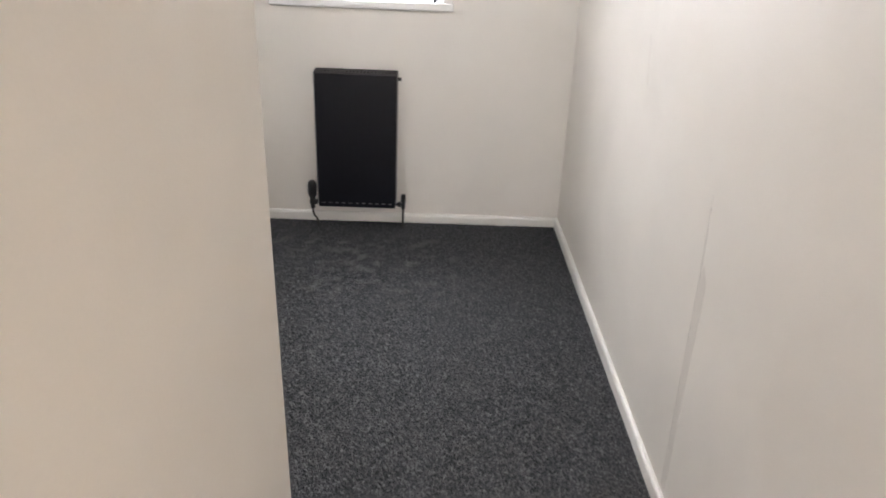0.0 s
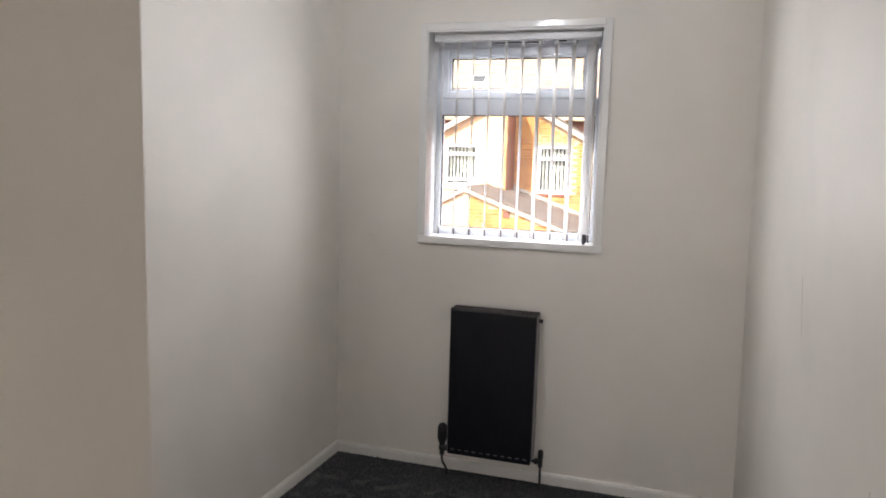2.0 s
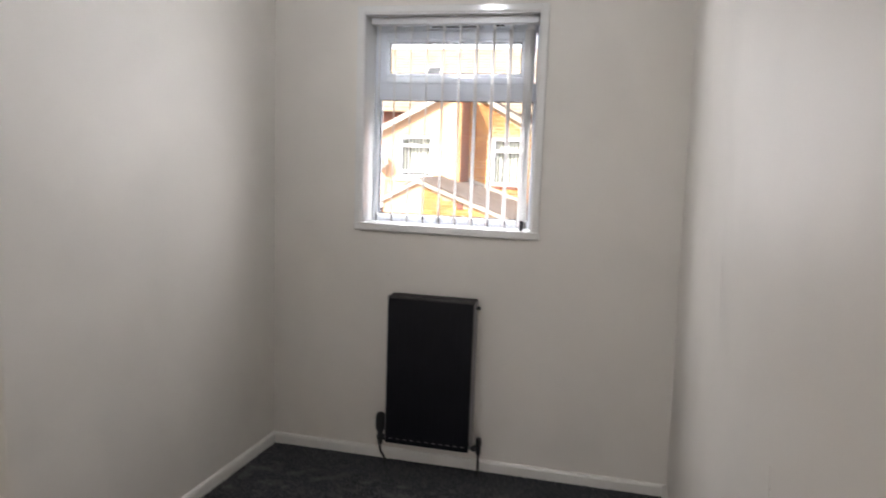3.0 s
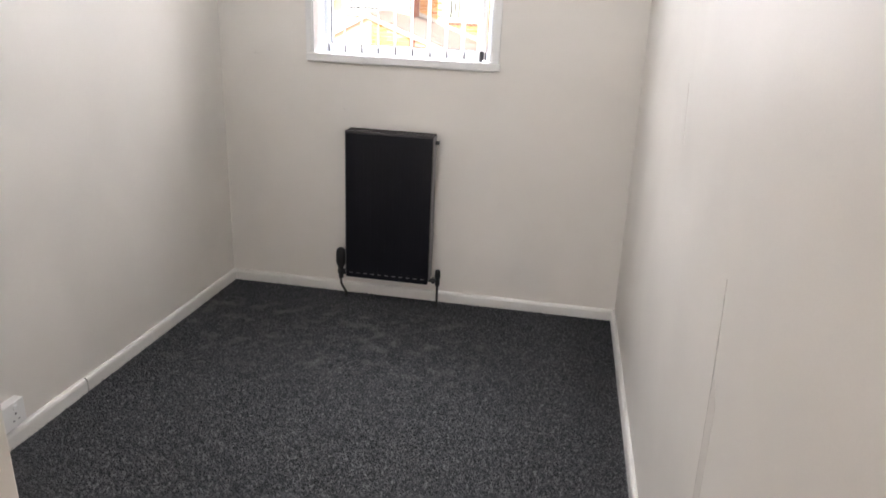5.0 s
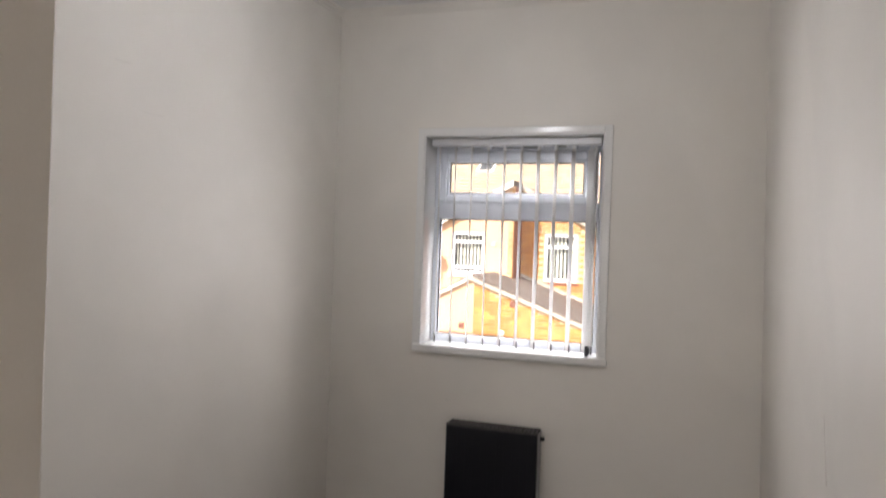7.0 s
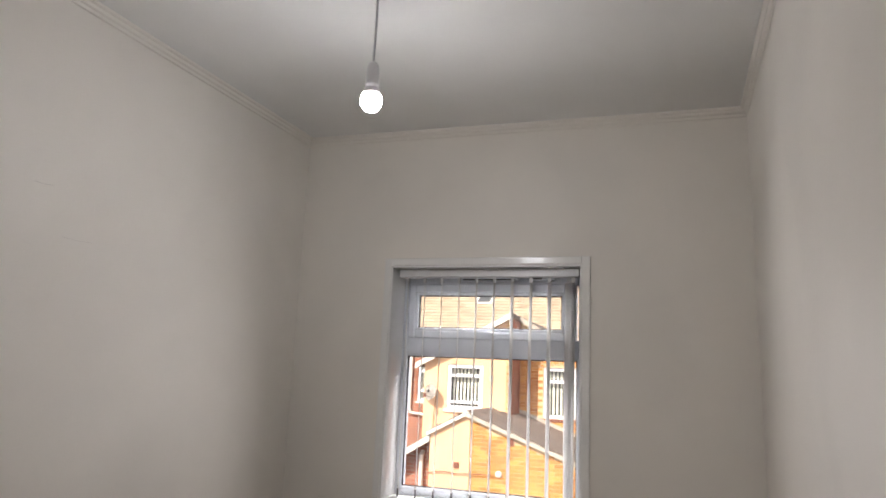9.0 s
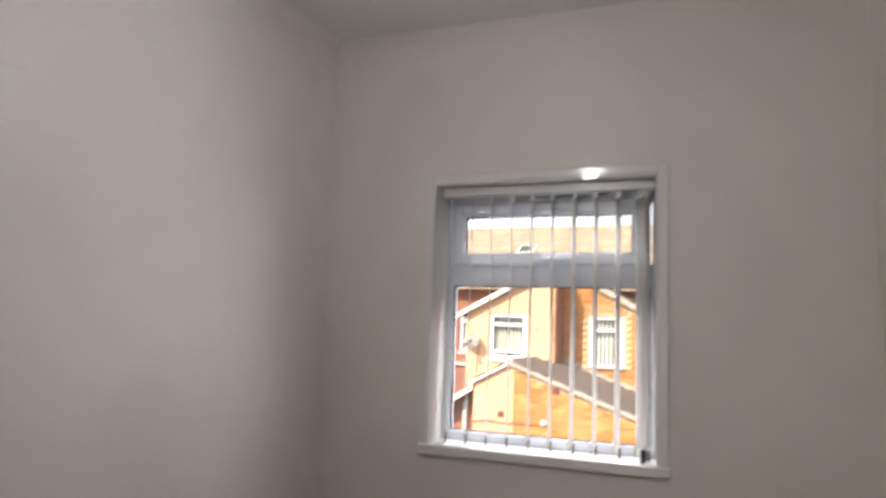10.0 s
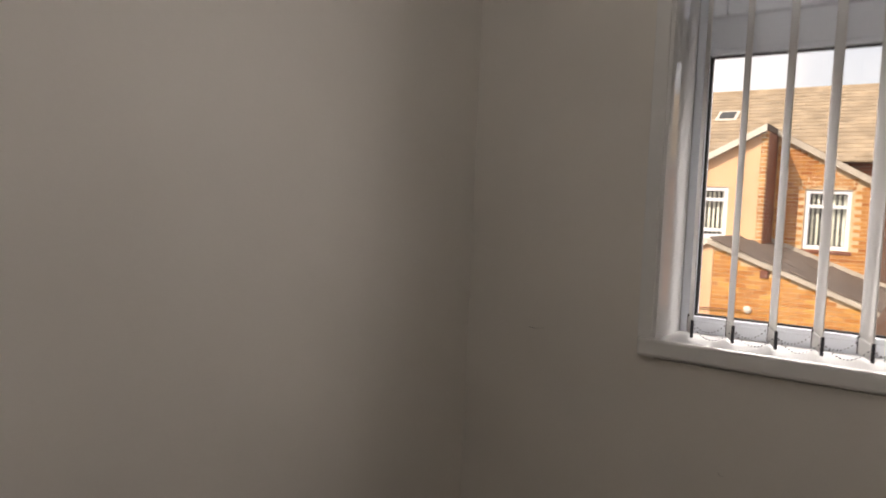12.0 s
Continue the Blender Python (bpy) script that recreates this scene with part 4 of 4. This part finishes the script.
for xa, xb, y0 in ((WX0 - 0.18, APEX[0], FRONT - 0.12), (APEX[0], WX1 + 0.16, BACK - 0.10)):
    za, zb = verge_z(xa), verge_z(xb)
    bm = prism(bmesh.new(), [(xa, za), (xb, zb), (xb, zb + 0.095), (xa, za + 0.09)], "y", y0, 21.6)
    tpart("wing_roof", bm, SLATE, "grey slate wing roof")
    xc, xd = (xa - 0.02, xb) if xa < APEX[0] - 0.1 else (xa, xb + 0.02)
    tpart("bargeboard", prism(bmesh.new(), [(xc, verge_z(xc) - 0.03), (xd, verge_z(xd) - 0.03), (xd, verge_z(xd) + 0.105), (xc, verge_z(xc) + 0.105)], "y", y0 - 0.04, y0 - 0.003), FASCIA if xa < APEX[0] - 0.1 else MORTAR, "pale painted bargeboard")
    for k in range(int((21.4 - y0) / 0.3)):
        yk = y0 + 0.3 * k + 0.004
        dz = 0.098 + 0.006 * (k % 2)
        tpart("slate_course", prism(bmesh.new(), [(xa, za + dz), (xb, zb + dz), (xb, zb + dz + 0.012), (xa, za + dz + 0.012)], "y", yk, yk + 0.292), SLATE)
tpart("wing_gutter", tube([(WX1 + 0.2, BACK - 0.05, LOW_R - 0.12), (WX1 + 0.2, 21.5, LOW_R - 0.10)], 0.06, 8), LINTEL, "dark gutter")
tpart("box_vent", boxed((-3.07, FRONT - 0.03, 1.58), (-2.96, FRONT + 0.01, 1.71), 0.01, 1), MORTAR, "pale plastic wall vent")

# satellite dish
dish = thing("satellite_dish", "pale grey satellite dish on a bracket on the painted wall", "satellite dish", (-4.38, FRONT, 1.24))
bm = bmesh.new()
rings = []
for k in range(7):
    r = 0.25 * k / 6
    rings.append([bm.verts.new((r * math.cos(2 * math.pi * i / 24) * 0.95, -0.22 + 0.9 * r * r, r * math.sin(2 * math.pi * i / 24) * 0.80)) for i in range(24)])
for r0, r1 in zip(rings[1:], rings[2:]):
    for i in range(24):
        bm.faces.new((r0[i], r0[(i + 1) % 24], r1[(i + 1) % 24], r1[i]))
bm.faces.new(rings[1])
for v in rings[0]:
    bm.verts.remove(v)
bmesh.ops.solidify(bm, geom=bm.faces[:], thickness=0.008)
bm.transform(Matrix.Rotation(radians(-35), 4, "Z") @ Matrix.Rotation(radians(-12), 4, "X"))
part("reflector", bm, DISH, dish, "", True)
part("arm", tube([(0.0, -0.20, -0.10), (-0.12, -0.42, -0.05)], 0.012, 8), DISH, dish)
part("receiver", boxed((-0.15, -0.47, -0.09), (-0.09, -0.40, -0.01), 0.012, 1), LINTEL, dish, "small dark receiver")
part("bracket", tube([(0.05, 0.01, -0.05), (0.05, -0.16, -0.05), (0.03, -0.20, 0.0)], 0.015, 8), DISH, dish)
part("cable", tube([(0.04, -0.06, -0.06), (-0.02, -0.03, -0.5), (-0.03, -0.03, -1.1)], 0.008, 6), LINTEL, dish)

# brick outhouse with a low gabled roof, in front of the wing
out = thing("outhouse", "low brick and painted outhouse with a slate roof", "outhouse", (-2.6, 15.6, -3.0))
OB = Vector((-2.6, 15.6, -3.0))


def opart(name, bm, mat, label="", parent=out):
    bm.transform(Matrix.Translation(-OB))
    return part(name, bm, mat, parent, label)


RIDGE_X, RIDGE_Z, RE_X, RE_Z, LE_X, LE_Z = -2.87, 0.94, -0.30, 0.00, -3.66, 0.52
SPLIT = -2.78


def out_z(x):
    return RIDGE_Z + (x - RIDGE_X) * ((RIDGE_Z - LE_Z) / (RIDGE_X - LE_X) if x < RIDGE_X else (RE_Z - RIDGE_Z) / (RE_X - RIDGE_X))


EAST = -0.38
opart("wall", prism(bmesh.new(), [(SPLIT, -3.0), (EAST, -3.0), (EAST, out_z(EAST) - 0.03), (SPLIT, out_z(SPLIT) - 0.03)], "y", 14.106, 14.35), JOINT, "yellow and orange brick wall")
opart("wall", boxed((SPLIT, 14.098, -3.0), (EAST, 14.106, -0.66)), BRICK_LOW)
opart("wall", prism(bmesh.new(), [(-3.60, -3.0), (SPLIT, -3.0), (SPLIT, out_z(SPLIT) - 0.03), (RIDGE_X, RIDGE_Z - 0.03), (-3.60, out_z(-3.60) - 0.03)], "y", 14.09, 14.35), RENDER_PEACH, "peach painted rendered wall")
opart("wall", boxed((EAST - 0.25, 14.35, -3.0), (EAST, 17.55, RE_Z - 0.01)), BRICK_SIDE)
opart("wall", boxed((-3.60, 14.35, -3.0), (-3.35, 16.58, 0.46)), RENDER_PEACH)
opart("roof_deck", prism(bmesh.new(), [(LE_X, LE_Z - 0.03), (RIDGE_X, RIDGE_Z - 0.03), (RE_X, RE_Z - 0.03), (RE_X, RE_Z), (RIDGE_X, RIDGE_Z), (LE_X, LE_Z)], "y", 14.06, 16.58), MORTAR)
opart("roof_deck", prism(bmesh.new(), [(MID + 0.01, out_z(MID + 0.01) - 0.03), (RE_X, RE_Z - 0.03), (RE_X, RE_Z), (MID + 0.01, out_z(MID + 0.01))], "y", 16.58, 17.59), MORTAR)
for xa, xb in ((LE_X, RIDGE_X), (RIDGE_X, RE_X)):
    opart("verge", prism(bmesh.new(), [(xa, out_z(xa) - 0.06), (xb, out_z(xb) - 0.06), (xb, out_z(xb) + 0.012), (xa, out_z(xa) + 0.012)], "y", 14.015, 14.06), FASCIA if xa < RIDGE_X else MORTAR, "pale mortar verge")
opart("flashing", prism(bmesh.new(), [(MID + 0.01, out_z(MID) + 0.02), (RE_X - 0.1, out_z(RE_X - 0.1) + 0.02), (RE_X - 0.1, out_z(RE_X - 0.1) + 0.12), (MID + 0.01, out_z(MID) + 0.12)], "y", 17.56, 17.596), MORTAR, "mortar flashing")
# lower lean-to at the painted side
opart("wall", prism(bmesh.new(), [(-5.4, -3.0), (-3.61, -3.0), (-3.61, 0.39), (-5.4, -0.72)], "y", 14.4, 14.65), BRICK_RED, "red brick lean-to wall")
opart("lean_to_roof", prism(bmesh.new(), [(-5.6, -0.80), (-3.61, 0.42), (-3.61, 0.50), (-5.6, -0.72)], "y", 14.1, 16.58), SLATE, "slate lean-to roof")
opart("lean_to_verge", prism(bmesh.new(), [(-5.6, -0.87), (-3.61, 0.35), (-3.61, 0.48), (-5.6, -0.74)], "y", 14.05, 14.095), FASCIA, "white painted verge")
opart("overflow_pipe", tube([(-3.85, 14.32, -3.0), (-3.85, 14.32, 0.05), (-3.85, 14.42, 0.10)], 0.05, 8), FASCIA, "white plastic pipe")
opart("air_brick", boxed((-2.015, 14.07, 0.365), (-1.885, 14.11, 0.495), 0.006, 1), LINTEL, "dark air brick")
opart("air_brick", boxed((-3.085, 14.06, -0.125), (-2.975, 14.10, -0.015), 0.006, 1), LINTEL)
bm = bmesh.new()
bmesh.ops.create_uvsphere(bm, u_segments=16, v_segments=10, radius=0.066, matrix=Matrix.Translation((-2.17, 14.08, -0.18)) @ Matrix.Diagonal((1, 0.6, 1, 1)))
opart("bulkhead_lamp", bm, FASCIA, "round white bulkhead lamp")
opart("cable", tube([(-3.6, 14.06, -0.25), (-3.3, 14.05, -0.20), (-3.0, 14.05, -0.23), (-2.7, 14.05, -0.21), (-2.25, 14.05, -0.20)], 0.010, 6), LINTEL, "thin cable along the wall")

# ---- carpet pile ----
rng = np.random.default_rng(3)
N = 330000
y = SOUTH + 0.05 + (W - 0.02 - SOUTH - 0.05) * rng.random(N) ** 0.75
x = XL - 0.07 + (XR - XL + 0.05) * rng.random(N)
keep = ~((x < RET_X + 0.02) & (y < RET_Y + 0.02))
x, y = x[keep], y[keep]
n = len(x)
high, wide = 0.006 + 0.006 * rng.random(n), 0.0011 + 0.0010 * rng.random(n)
spin, lean_x, lean_y = rng.random(n) * 6.28, rng.normal(0, 0.004, n), rng.normal(0, 0.004, n)
co = np.empty((n, 4, 3), np.float32)
for k in range(3):
    co[:, k, 0], co[:, k, 1], co[:, k, 2] = x + wide * np.cos(spin + 2.094 * k), y + wide * np.sin(spin + 2.094 * k), -0.004
co[:, 3, 0], co[:, 3, 1], co[:, 3, 2] = x + lean_x, y + lean_y, high - 0.004
base = np.arange(n, dtype=np.int32)[:, None] * 4
loops = np.concatenate([base + np.array([0, 1, 3]), base + np.array([1, 2, 3]), base + np.array([2, 0, 3])], 1).ravel().astype(np.int32)
me = bpy.data.meshes.new("carpet_pile")
me.vertices.add(n * 4)
me.vertices.foreach_set("co", co.ravel())
me.loops.add(len(loops))
me.loops.foreach_set("vertex_index", loops)
me.polygons.add(n * 3)
me.polygons.foreach_set("loop_start", np.arange(0, n * 9, 3, dtype=np.int32))
me.update(calc_edges=True)
me.materials.append(CARPET)
tagged(new("carpet_pile", me), "short charcoal carpet tufts with pale flecks", "carpet pile", "", "stuff")

# ---- bricks of the two sunlit walls ----
def brick_mesh(name, long, mat):
    bm = boxed((-long / 2, -0.009, -0.0315), (long / 2, 0.012, 0.0315))
    return mesh_of(name, bm, mat)


def lay_bricks(parent, base, mat, x0, x1, z0, rows, y, top, gap=None):
    """Stretcher courses from z0 upwards between x0 and x1, kept under top(x) and out of the gap (x, x, z, z)."""
    whole, half = brick_mesh("brick", 0.213, mat), brick_mesh("brick", 0.101, mat)
    for r in range(rows):
        z = z0 + 0.075 * r + 0.0375
        x = x0 + 0.004
        first = r % 2
        while x < x1 - 0.09:
            long = 0.101 if first or x + 0.213 > x1 else 0.213
            first = 0
            mid = x + long / 2
            x += long + 0.011
            if z + 0.04 > min(top(mid - long / 2), top(mid + long / 2)):
                continue
            if gap and gap[0] + 0.03 < mid + long / 2 and mid - long / 2 < gap[1] - 0.03 and gap[2] < z + 0.033 and z - 0.033 < gap[3]:
                continue
            ob = new("brick", whole if long > 0.2 else half)
            ob.parent = parent
            ob.matrix_basis = Matrix.Translation(Vector((mid, y + random.uniform(-0.002, 0.002), z)) - base) @ Matrix.Rotation(random.uniform(-0.006, 0.006), 4, "Y")


lay_bricks(out, OB, YARD_BRICK, SPLIT, EAST, -0.66, 21, 14.106, lambda x: out_z(x) - 0.05)
lay_bricks(terrace, TB, GABLE_BRICK, MID + 0.01, WX1, 0.0, 41, BACK, lambda x: verge_z(x) - 0.03, (-1.97, -1.14, 0.68, 1.975))

# ---- roof pieces ----
def slate_mesh():
    bm = boxed((-0.140, -0.15, 0.0), (0.138, 0.15, 0.024), 0.0)
    return mesh_of("slate", bm, SLATE)


SLATE_ME = slate_mesh()


def lay_slates(x0, z0, x1, z1, y0, y1, skip):
    """Slates in lapped courses from the eave (x0, z0) up to the ridge (x1, z1)."""
    run, up = Vector((x1 - x0, 0, z1 - z0)), Vector((-(z1 - z0), 0, x1 - x0)).normalized()
    up = up if up.z > 0 else -up
    d = run.normalized()
    courses = int(run.length / 0.225)
    for c in range(courses):
        across = y0 - (0.15 if c % 2 else 0.0)
        while across < y1 - 0.05:
            yy = across + 0.15
            across += 0.298
            if yy < y0 + 0.05 or yy > y1 - 0.1:
                continue
            at = Vector((x0, yy, z0)) + d * (0.14 + c * 0.225) + up * (0.010 + random.uniform(0, 0.005))
            if skip(at):
                continue
            ob = new("slate", SLATE_ME)
            ob.parent = out
            side = Vector((0, 1, 0))
            lift = (up + d * -0.09).normalized()
            m = Matrix((side, lift.cross(side).normalized(), lift)).transposed().to_4x4()
            ob.matrix_basis = Matrix.Translation(at - OB) @ m @ Matrix.Rotation(random.uniform(-0.012, 0.012), 4, "Z")


lay_slates(RE_X, RE_Z, RIDGE_X, RIDGE_Z, 14.05, 17.58, lambda p: p.y > 16.42 and p.x < MID + 0.18)
lay_slates(LE_X, LE_Z, RIDGE_X, RIDGE_Z, 14.05, 16.55, lambda p: False)

verts, faces = [], []
d = Vector((0, 4.0, 2.35)).normalized()
up = Vector((0, -d.z, d.y))
for c in range(20):
    row = Vector((0, 21.15, 2.78)) + d * (0.235 * c)
    if row.y > 25.2:
        break
    for i in range(100):
        x0 = -15.9 + i * 0.3 - (0.15 if c % 2 else 0)
        lift = random.uniform(0.0, 0.012)
        a, b = row + up * (0.035 + lift), row + d * 0.27 + up * (0.012 + lift)
        k = len(verts)
        for p in (a, b):
            verts += [(x0 - TB.x, p.y - TB.y, p.z - TB.z), (x0 + 0.29 - TB.x, p.y - TB.y, p.z - TB.z)]
        verts += [(x0 - TB.x, a.y - TB.y, a.z - 0.04 - TB.z), (x0 + 0.29 - TB.x, a.y - TB.y, a.z - 0.04 - TB.z)]
        faces += [(k, k + 1, k + 3, k + 2), (k + 4, k + 5, k + 1, k)]
me = bpy.data.meshes.new("roof_tiles")
me.from_pydata(verts, [], faces)
me.materials.append(TILE)
ob = new("roof_tiles", me)
ob.parent = terrace
tagged(ob, "weathered lapped roof tiles", "", "", "stuff")
